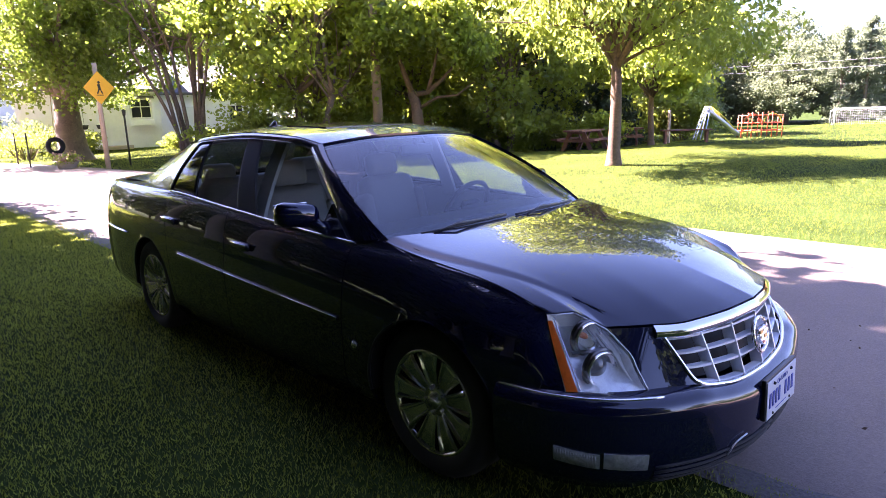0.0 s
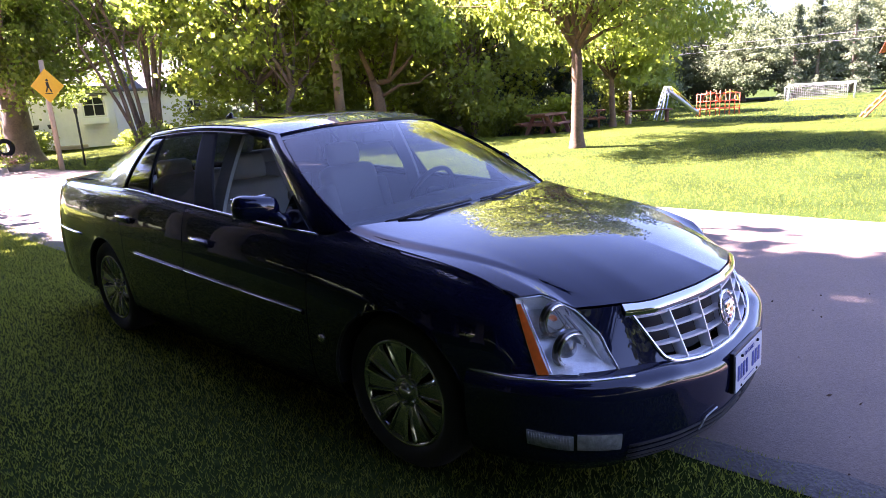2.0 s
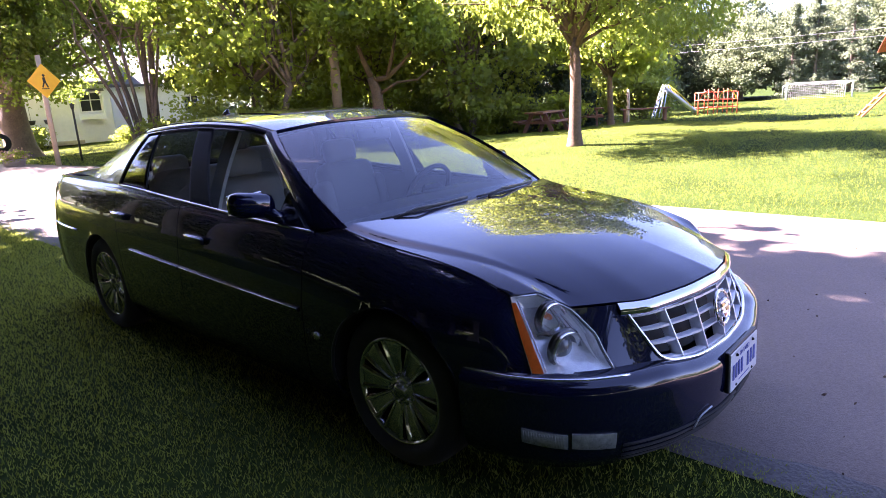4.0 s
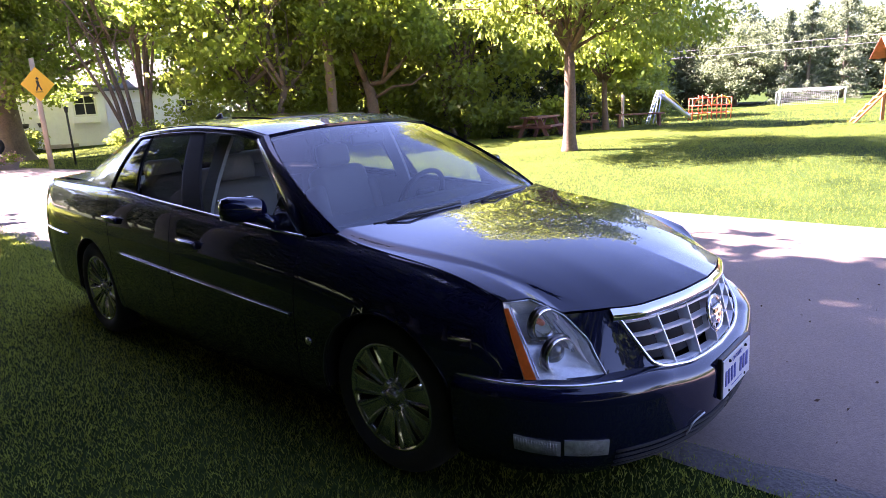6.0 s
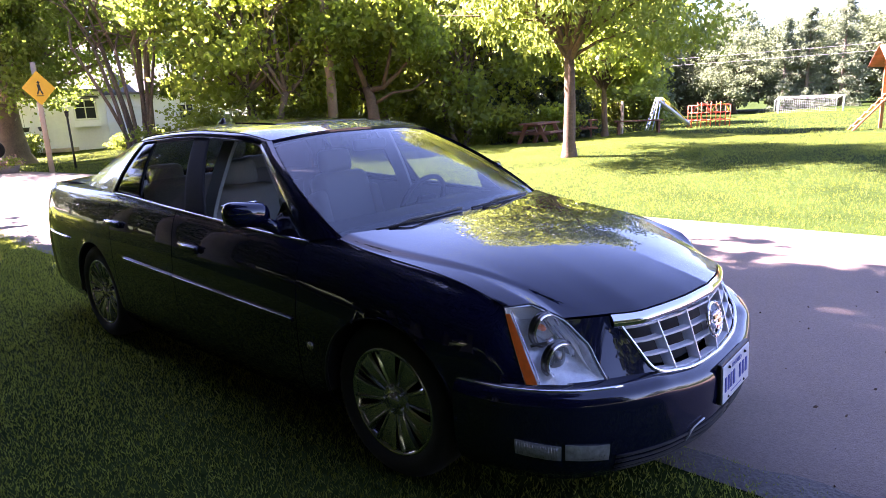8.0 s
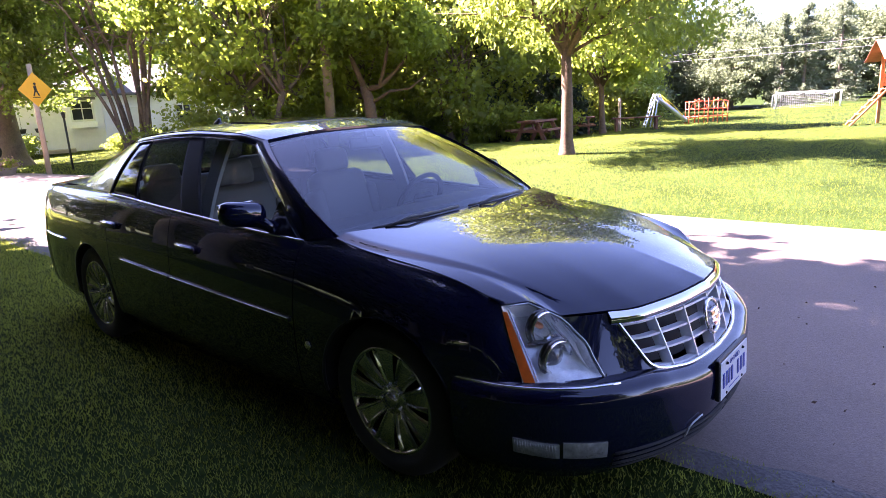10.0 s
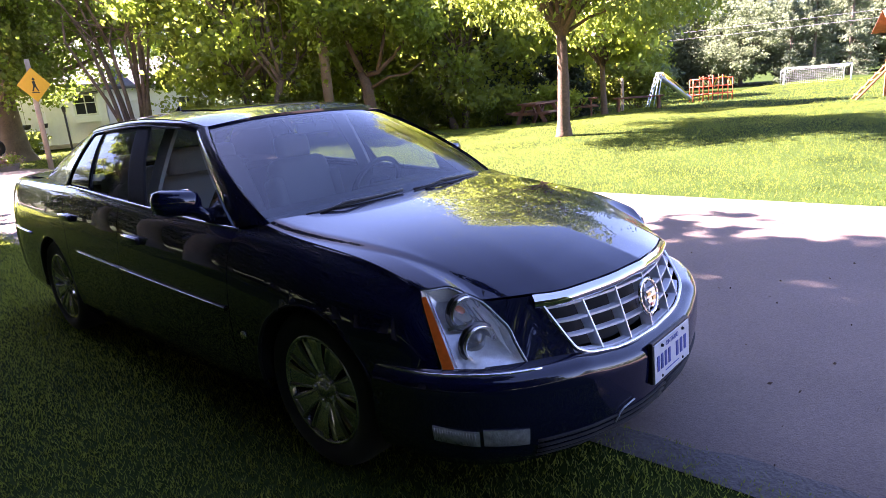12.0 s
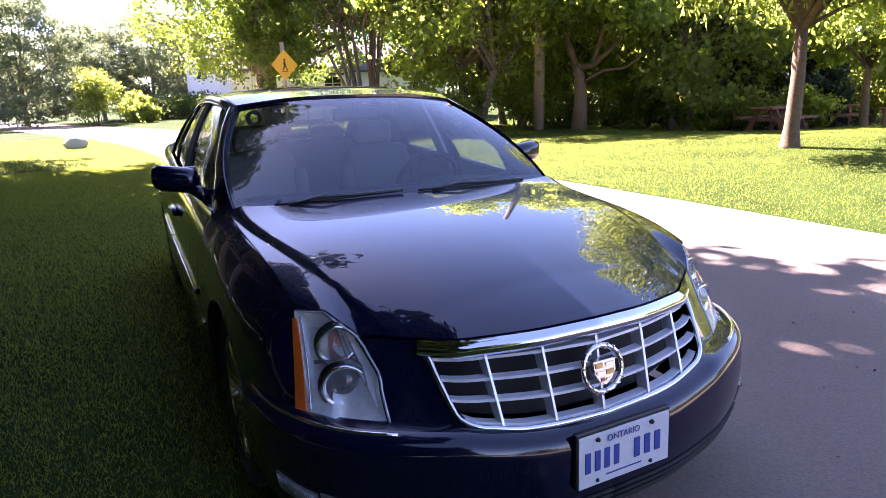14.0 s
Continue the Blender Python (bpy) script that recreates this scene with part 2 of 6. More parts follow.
def lathe(profile, n=40, axis="y"):
    """Turns (radius, height) rows round an axis."""
    verts, faces = [], []
    for r, h in profile:
        for k in range(n):
            a = 2 * math.pi * k / n
            c, s = r * math.cos(a), r * math.sin(a)
            verts.append((c, h, s) if axis == "y" else (h, c, s) if axis == "x" else (c, s, h))
    for i in range(len(profile) - 1):
        for k in range(n):
            faces.append((i * n + k, i * n + (k + 1) % n, (i + 1) * n + (k + 1) % n, (i + 1) * n + k))
    return verts, faces


def hermite(x, xs, ys):
    """A smooth curve through knots, for arrays too."""
    xs, ys = np.asarray(xs, float), np.asarray(ys, float)
    d = np.diff(ys) / np.diff(xs)
    m = np.concatenate([[d[0]], np.where(d[1:] * d[:-1] > 0, 2 * d[1:] * d[:-1] / np.where(np.abs(d[1:] + d[:-1]) < 1e-9, 1, d[1:] + d[:-1]), 0), [d[-1]]])
    x = np.clip(np.asarray(x, float), xs[0], xs[-1])
    i = np.clip(np.searchsorted(xs, x) - 1, 0, len(xs) - 2)
    h = xs[i + 1] - xs[i]
    t = (x - xs[i]) / h
    return (2 * t**3 - 3 * t**2 + 1) * ys[i] + (t**3 - 2 * t**2 + t) * h * m[i] + (3 * t**2 - 2 * t**3) * ys[i + 1] + (t**3 - t**2) * h * m[i + 1]


def hermite1(x, xs, ys):
    """The same for one number, quicker."""
    x = min(max(x, xs[0]), xs[-1])
    i = min(max(bisect_left(xs, x) - 1, 0), len(xs) - 2)
    d = [(ys[k + 1] - ys[k]) / (xs[k + 1] - xs[k]) if 0 <= k < len(xs) - 1 else None for k in (i - 1, i, i + 1)]
    m0 = d[1] if d[0] is None else (2 * d[0] * d[1] / (d[0] + d[1]) if d[0] * d[1] > 0 else 0.0)
    m1 = d[1] if d[2] is None else (2 * d[2] * d[1] / (d[2] + d[1]) if d[2] * d[1] > 0 else 0.0)
    h = xs[i + 1] - xs[i]
    t = (x - xs[i]) / h
    return (2 * t**3 - 3 * t**2 + 1) * ys[i] + (t**3 - 2 * t**2 + t) * h * m0 + (3 * t**2 - 2 * t**3) * ys[i + 1] + (t**3 - t**2) * h * m1


def bisect_left(xs, x):
    for k, v in enumerate(xs):
        if v >= x:
            return k
    return len(xs)


def grid_faces(nu, nv, flip=False):
    f = []
    for i in range(nu - 1):
        for j in range(nv - 1):
            q = (i * nv + j, (i + 1) * nv + j, (i + 1) * nv + j + 1, i * nv + j + 1)
            f.append(q[::-1] if flip else q)
    return f


def sheet(name, fn, nu, nv, mat, parent, label="", thick=0.0, flip=False, umax=1.0, smooth=True):
    """A surface fn(u, v) on a grid, u and v from 0 to 1, with a thickness."""
    verts = [fn(i / (nu - 1), j / (nv - 1)) for i in range(nu) for j in range(nv)]
    me = mesh_from(name, verts, grid_faces(nu, nv, flip), mat, smooth)
    # faces look away from the middle of the car
    if sum(q.normal.dot(q.center - Vector((0, 0, 0.75))) for q in me.polygons) < 0:
        me.flip_normals()
    ob = child(name, me, parent, label)
    if thick:
        s = ob.modifiers.new("thick", "SOLIDIFY")
        s.thickness, s.offset = thick, 0.0
        ob.modifiers.new("crisp", "EDGE_SPLIT").split_angle = radians(50)
    return ob

# ---- ground and road ----
ROAD_HALF = 2.74


def road_mid(x):
    """The road's middle line: straight by the car, then bending away."""
    return 2.68 if x > -8 else 2.68 - 0.0052 * (x + 8) ** 2 if x > -36 else 2.68 - 0.0052 * 28 ** 2 + 0.2912 * (x + 36)


def road_off(x, y):
    k = 0.0 if x > -8 else 0.0104 * (-x - 8) if x > -36 else 0.2912
    return (y - road_mid(x)) / math.sqrt(1 + k * k)


def road_off_all(x, y):
    k = np.where(x > -8, 0.0, np.where(x > -36, 0.0104 * (-x - 8), 0.2912))
    mid = np.where(x > -8, 2.68, np.where(x > -36, 2.68 - 0.0052 * (x + 8) ** 2, 2.68 - 0.0052 * 28 ** 2 + 0.2912 * (x + 36)))
    return (y - mid) / np.sqrt(1 + k * k)


def ripple(x, y):
    return 0.5 * np.sin(0.9 * x + 1.7 * np.sin(0.5 * y)) * np.sin(1.1 * y + 0.8 * np.sin(0.7 * x)) + 0.3 * np.sin(2.3 * x - 1.9 * y + 1.0)


def ground_all(x, y):
    d = road_off_all(x, y)
    a = np.abs(d) - ROAD_HALF
    n = ripple(x, y)
    up = np.clip(a, 0, None)
    dip = 0.34 * np.clip((-x - 6.5) / 4.0, 0, 1) * np.clip((y - 12.0) / 6.0, 0, 1)
    park = -dip + 0.24 * np.minimum(1.0, up / 7.0) ** 1.2 + 0.03 * n * np.minimum(1.0, up / 3)
    z = np.where(d > 0, park, 0.012 * n * np.minimum(1.0, up / 2))
    return np.where(a < -0.3, -0.07, np.where(a < -0.1, -0.07 + 0.07 * (a + 0.3) / 0.2, z))


def ground_z(x, y):
    return float(ground_all(np.float64(x), np.float64(y)))


gx = [-900, -600, -400, -250, -180, -130] + list(np.arange(-100, -24, 4.0)) + list(np.arange(-24, 8, 0.4)) + list(np.arange(8, 40, 3.0)) + [60, 120, 250, 500, 900]
gy = [-900, -500, -250, -120, -60, -40, -30] + list(np.arange(-24, -6, 2.0)) + list(np.arange(-6, -1, 0.3)) + list(np.arange(-1, 0.5, 0.1)) + list(np.arange(0.5, 4.9, 0.5)) + list(np.arange(4.9, 6.0, 0.1)) + list(np.arange(6.0, 26, 0.5)) + [28, 32, 38, 46, 60, 90, 140, 250, 500, 900]
ground = child("ground", mesh_from("ground", [(x, y, ground_z(x, y)) for x in gx for y in gy], grid_faces(len(gx), len(gy)), M_SOIL))
tagged(ground, "mown green lawn, sunlit with tree shade", "lawn", kind="structure")

rx = list(np.arange(-240, -60, 10.0)) + list(np.arange(-60, -10, 1.0)) + list(np.arange(-10, 8, 0.25)) + list(np.arange(8, 60, 4.0)) + [90, 160, 300]


def road_row(x):
    k = 0.0 if x > -8 else 0.0104 * (-x - 8) if x > -36 else 0.2912
    n = Vector((-k, 1.0)).normalized()
    row = []
    for o in np.linspace(-1, 1, 25):
        wob = 0.10 * noise.noise(Vector((x * 1.3, 5.0 * o, 3.0))) + 0.03 * noise.noise(Vector((x * 5.0, 9.0 * o, 7.0))) if abs(o) > 0.99 else 0.0
        d = o * ROAD_HALF + wob
        z = 0.010 - (0.05 if abs(o) > 0.99 else 0.0)
        row.append((x + n.x * d, road_mid(x) + n.y * d, z))
    return row


road = child("road", mesh_from("road", [p for x in rx for p in road_row(x)], grid_faces(len(rx), 25), M_ASPHALT))
tagged(road, "worn grey asphalt road without markings", "road", kind="structure")

# dusty strip where the asphalt meets the grass
rows = []
for x in np.arange(-14, 24, 0.08):
    e = road_mid(x) - ROAD_HALF
    rows += [(x, e - 0.06, 0.004), (x, e + 0.05, 0.0145), (x, e + 0.14 + 0.10 * noise.noise(Vector((x * 1.1, 2.0, 0.0))) + 0.05 * noise.noise(Vector((x * 4.0, 8.0, 0.0))), 0.0135)]
dust = child("road_dust", mesh_from("road_dust", rows, grid_faces(len(rows) // 3, 3), M_VERGE))
tagged(dust, "pale dust and grit along the road edge", "road edge", kind="structure")

# grass blades: dense by the car and in the park
def grass(name, n, x0, x1, y0, y1, h, w, seed, label):
    r = np.random.default_rng(seed)
    p = np.stack([r.uniform(x0, x1, n), r.uniform(y0, y1, n)], 1)
    p = p[np.abs(road_off_all(p[:, 0], p[:, 1])) - ROAD_HALF > -0.15 + 0.10 * ripple(p[:, 0] * 3, p[:, 1] * 3) + 0.07 * r.normal(size=n)]
    n = len(p)
    z = ground_all(p[:, 0], p[:, 1]) - 0.004
    a, lean = r.uniform(0, 2 * math.pi, n), r.uniform(0, 2 * math.pi, n)
    hh = h * r.uniform(0.45, 1.25, n)
    ll = hh * r.uniform(0.15, 0.9, n)
    ww = w * r.uniform(0.6, 1.3, n)
    v = np.zeros((n, 3, 3))
    v[:, 0] = np.stack([p[:, 0] - ww * np.cos(a), p[:, 1] - ww * np.sin(a), z], 1)
    v[:, 1] = np.stack([p[:, 0] + ww * np.cos(a), p[:, 1] + ww * np.sin(a), z], 1)
    v[:, 2] = np.stack([p[:, 0] + ll * np.cos(lean), p[:, 1] + ll * np.sin(lean), z + hh], 1)
    me = bpy.data.meshes.new(name)
    me.vertices.add(3 * n)
    me.loops.add(3 * n)
    me.polygons.add(n)
    me.vertices.foreach_set("co", v.ravel())
    me.loops.foreach_set("vertex_index", np.arange(3 * n, dtype=np.int32))
    me.polygons.foreach_set("loop_start", np.arange(0, 3 * n, 3, dtype=np.int32))
    me.materials.append(M_GRASS)
    me.update(calc_edges=True)
    return tagged(child(name, me), label, "grass", kind="stuff")


grass("lawn_grass", 330000, -13, 3.4, -3.6, 0.3, 0.027, 0.0036, 11, "short green lawn grass in tree shade")
grass("roadside_grass", 110000, -30, -6, -9, 1.2, 0.05, 0.006, 12, "short lawn grass with sun flecks")
grass("park_grass", 300000, -18, 7, 5.3, 19, 0.030, 0.0048, 13, "short sunlit park grass")
grass("far_grass", 60000, -30, 12, 19, 44, 0.06, 0.012, 14, "short sunlit field grass")
grass("verge_grass", 40000, -40, -18, 2, 16, 0.06, 0.010, 15, "short grass of the front yard")

# ---- the car: x ahead, y to its left, z up; the origin between the axles on the ground ----
car = thing("sedan_car", pose(0, 0, 0), "dark navy sedan with chrome grille parked half on the grass", "car")
AXLE, TYRE_R, ARCH_R = 1.468, 0.335, 0.372


def top_z(x):
    return hermite(x, [-2.68, -2.28, -1.15, -0.27, 0.93, 1.14, 1.5, 1.8, 1.98], [1.02, 1.055, 1.055, 1.015, 0.950, 0.945, 0.902, 0.845, 0.797])


def top_y(x):
    return hermite(x, [-2.68, -2.28, -1.15, -0.27, 0.5, 0.93, 1.14, 1.5, 1.98], [0.70, 0.76, 0.805, 0.832, 0.828, 0.812, 0.788, 0.772, 0.748])


def wide(x):
    return hermite(x, [-2.68, -2.2, -1.3, 0.0, 1.2, 1.55, 1.75, 1.9, 2.1], [0.80, 0.872, 0.908, 0.915, 0.910, 0.903, 0.886, 0.853, 0.80])


TAB_X = np.linspace(-2.68, 2.10, 600)
TAB_Y, TAB_Z, TAB_W = top_y(TAB_X), top_z(TAB_X), wide(TAB_X)
V_KNOTS = [0.0, 0.10, 0.32, 0.55, 0.72, 0.87, 1.0]


def side_point(x, v, sgn, out=0.0):
    """A point of the body's side: v runs from the belt line to the sill."""
    ty, tz, w = (float(np.interp(x, TAB_X, t)) for t in (TAB_Y, TAB_Z, TAB_W))
    y = float(hermite1(v, V_KNOTS, [ty, ty + 0.26 * (w - ty), ty + 0.80 * (w - ty), w, w - 0.004, w - 0.018, w - 0.07]))
    z = float(hermite1(v, V_KNOTS, [tz, tz - 0.026, 0.58 + 0.56 * (tz - 0.58), 0.58, 0.42, 0.30, 0.20]))
    return (x, sgn * (y + out), z)


def v_at(x, z):
    a, b = 0.0, 1.0
    for _ in range(14):
        m = 0.5 * (a + b)
        a, b = (m, b) if side_point(x, m, 1)[2] > z else (a, m)
    return 0.5 * (a + b)


def side_panel(name, xa, xb, nx, nv, sgn, label="", arch=None, extra=None, mat=None):
    """A panel of the side between two cut lines xa(v), xb(v); round a wheel it is cut to the arch."""
    rows = [0.0 + j / (nv - 1) for j in range(nv)]
    verts, nvv = [], nv + (2 if extra else 0)
    for i in range(nx):
        u = i / (nx - 1)
        col = [side_point(xa(v) * (1 - u) + xb(v) * u, v, sgn) for v in rows]
        if extra:
            e = Vector(extra(col[0][0], sgn))
            col = [tuple(e), tuple((e + Vector(col[0])) * 0.5 + Vector((0, 0, 0.003)))] + col
        verts += col
    faces = grid_faces(nx, nvv, sgn > 0)
    if arch is not None:
        d = [math.hypot(v[0] - arch, v[2] - TYRE_R) for v in verts]
        faces = [f for f in faces if max(d[k] for k in f) > ARCH_R]
        for k, v in enumerate(verts):
            if d[k] < ARCH_R:
                s = ARCH_R / max(d[k], 1e-4)
                verts[k] = (arch + (v[0] - arch) * s, v[1], TYRE_R + (v[2] - TYRE_R) * s)
        used = sorted({k for f in faces for k in f})
        at = {k: n for n, k in enumerate(used)}
        verts, faces = [verts[k] for k in used], [tuple(at[k] for k in f) for f in faces]
    ob = child(name, mesh_from(name, verts, faces, mat or M_PAINT), car, label)
    s = ob.modifiers.new("thick", "SOLIDIFY")
    s.thickness, s.offset = 0.012, 1.0
    ob.modifiers.new("crisp", "EDGE_SPLIT").split_angle = radians(50)
    return ob


# plan of the nose, from the middle to the side, and what the upper part stands back from it
NOSE = [(2.540, 0.0), (2.535, 0.15), (2.480, 0.40), (2.395, 0.58), (2.285, 0.72), (2.150, 0.815), (2.00, 0.868), (1.84, 0.890)]
_len = np.concatenate([[0], np.cumsum([math.dist(a, b) for a, b in zip(NOSE, NOSE[1:])])])
NOSE_S = _len / _len[-1]


NOSE_T = np.linspace(0, 1, 401)
NOSE_X, NOSE_Y = hermite(NOSE_T, NOSE_S, [p[0] for p in NOSE]), hermite(NOSE_T, NOSE_S, [p[1] for p in NOSE])


def nose_plan(s):
    return float(np.interp(s, NOSE_T, NOSE_X)), float(np.interp(s, NOSE_T, NOSE_Y))


def nose_s(y):
    return float(np.interp(y, NOSE_Y, NOSE_T))


LEDGE = hermite(NOSE_T, [0, nose_s(0.2), nose_s(0.36), nose_s(0.47), 1], [0.512, 0.516, 0.530, 0.545, 0.548])
BACK_KEYS = [0, 0.40, 0.58, 0.72, 0.82, 0.90]
BACK_A = hermite(NOSE_Y, BACK_KEYS, [0.050, 0.065, 0.088, 0.082, 0.062, 0.035])
BACK_B = hermite(NOSE_Y, BACK_KEYS, [0.22, 0.40, 0.50, 0.56, 0.49, 0.24])


def ledge(s):
    return float(np.interp(s, NOSE_T, LEDGE))


def nose_point(s, z, sgn, out=0.0):
    """The front's surface above and below the bumper's ledge."""
    x, y = nose_plan(s)
    x0, y0 = nose_plan(max(0, s - 0.01))
    x1, y1 = nose_plan(min(1, s + 0.01))
    t = Vector((x1 - x0, y1 - y0)).normalized()
    n = Vector((t.y, -t.x))
    if s < 0.001:
        n = Vector((1, 0))
    zl = ledge(s)
    if z < zl - 0.0001:
        back = float(hermite1(z, [0.17, 0.20, 0.24, 0.32, 0.40, zl - 0.06, zl - 0.03, zl - 0.010, zl], [0.10, 0.07, 0.032, 0.008, 0.0, 0.0, 0.008, 0.028, 0.055]))
    else:
        back = float(np.interp(s, NOSE_T, BACK_A) + np.interp(s, NOSE_T, BACK_B) * (z - zl))
    back -= out
    return (x - n.x * back, sgn * (y - n.y * back), z)


LAMP_A, LAMP_B, LAMP_C, LAMP_D = (nose_s(0.8690), 0.801), (nose_s(0.834), 0.545), (nose_s(0.628), 0.548), (nose_s(0.834), 0.806)


def lamp_sz(p, q):
    """Headlamp outline: p from outer to inner, q from bottom to top."""
    bulge = hermite1(q, [0, 0.25, 0.5, 0.72, 1.0], [0.0, 0.042, 0.080, 0.078, 0.0]) * p ** 2
    a = [LAMP_B[k] * (1 - q) + LAMP_A[k] * q for k in (0, 1)]
    b = [LAMP_C[k] * (1 - q) + LAMP_D[k] * q for k in (0, 1)]
    return a[0] * (1 - p) + b[0] * p - bulge, a[1] * (1 - p) + b[1] * p


HOOD_S = LAMP_A[0]


_edge = [lamp_sz(1.0, q) for q in np.linspace(0.55, 1.0, 40)]
_es, _ez = np.maximum.accumulate([e[0] for e in _edge]), np.array([e[1] for e in _edge])
_star = float(np.interp(0.749, _ez, _es))
HOOD_TOP = np.where(NOSE_T < _star, 0.752 + 0.030 * np.clip((nose_s(0.5) - NOSE_T) / nose_s(0.5), 0, 1), np.interp(NOSE_T, np.append(_es, LAMP_A[0]), np.append(_ez, LAMP_A[1])) + 0.003)


def hood_top(s):
    return float(np.interp(s, NOSE_T, HOOD_TOP))


# smooth crown of the hood, fitted to its middle line, its side cut and its front edge
_want = [(x, 0.0, z) for x, z in ((1.14, 0.975), (1.24, 0.971), (1.5, 0.957), (1.8, 0.924), (2.1, 0.878), (2.3, 0.824), (2.43, 0.784))] * 4
_want += [(1.12 + 0.84 * k / 8, 0.775 - 0.055 * k / 8, 0.962 - 0.024 * k / 8 - 0.133 * (k / 8) ** 1.5) for k in range(9)]
_want += [(p[0], p[1], p[2]) for p in (nose_point(HOOD_S * k / 30, hood_top(HOOD_S * k / 30), 1) for k in range(31))]
_basis = lambda x, y: [1.0, x, x * x, x ** 3, *((abs(y) / 0.75) ** 2.1 * x ** a for a in range(4))]
CROWN = np.linalg.lstsq(np.array([_basis(x, y) for x, y, z in _want]), np.array([z for x, y, z in _want]), rcond=None)[0]


def hood_height(x, y):
    """The hood's skin: a crown with a raised middle, whose crease runs from the cowl's corner to the grille's."""
    z = float(np.dot(CROWN, _basis(x, y)))
    f = min(max((x - 1.14) / 1.07, 0.0), 1.0)
    d = (0.776 - 0.240 * (x - 1.14) / 1.07 + 0.12 * f * (1 - f) - abs(y)) / (0.050 - 0.027 * f)
    d = min(max(d, 0.0), 1.0)
    return z + 0.020 * (1 - f) ** 0.7 * d * d * (3 - 2 * d)


def hood_point(u, v, sgn):
    """u from the cowl to the front, v from the middle to the edge."""
    s = v * HOOD_S
    front = Vector(nose_point(s, hood_top(s), 1))
    x = (1.235 - 0.115 * v * v) * (1 - u) + front.x * u
    y = 0.775 * v * (1 - u) + front.y * u
    w = max((u - 0.35) / 0.65, 0.0) ** 3
    z = hood_height(x, y)
    return (x, sgn * y, z + w * (front.z - hood_height(front.x, front.y)))


HOOD_LINE = [hood_point(u, 1.0, 1) for u in np.linspace(0, 1, 60)]


def hood_edge(x, sgn):
    """The cut between hood and fender."""
    xs = [p[0] for p in HOOD_LINE]
    return (x, sgn * (float(np.interp(x, xs, [p[1] for p in HOOD_LINE])) + 0.003), float(np.interp(x, xs, [p[2] for p in HOOD_LINE])))


# --- painted shell ---
def full(fn):
    return lambda u, v: fn(u, abs(2 * v - 1), 1 if v >= 0.5 else -1)


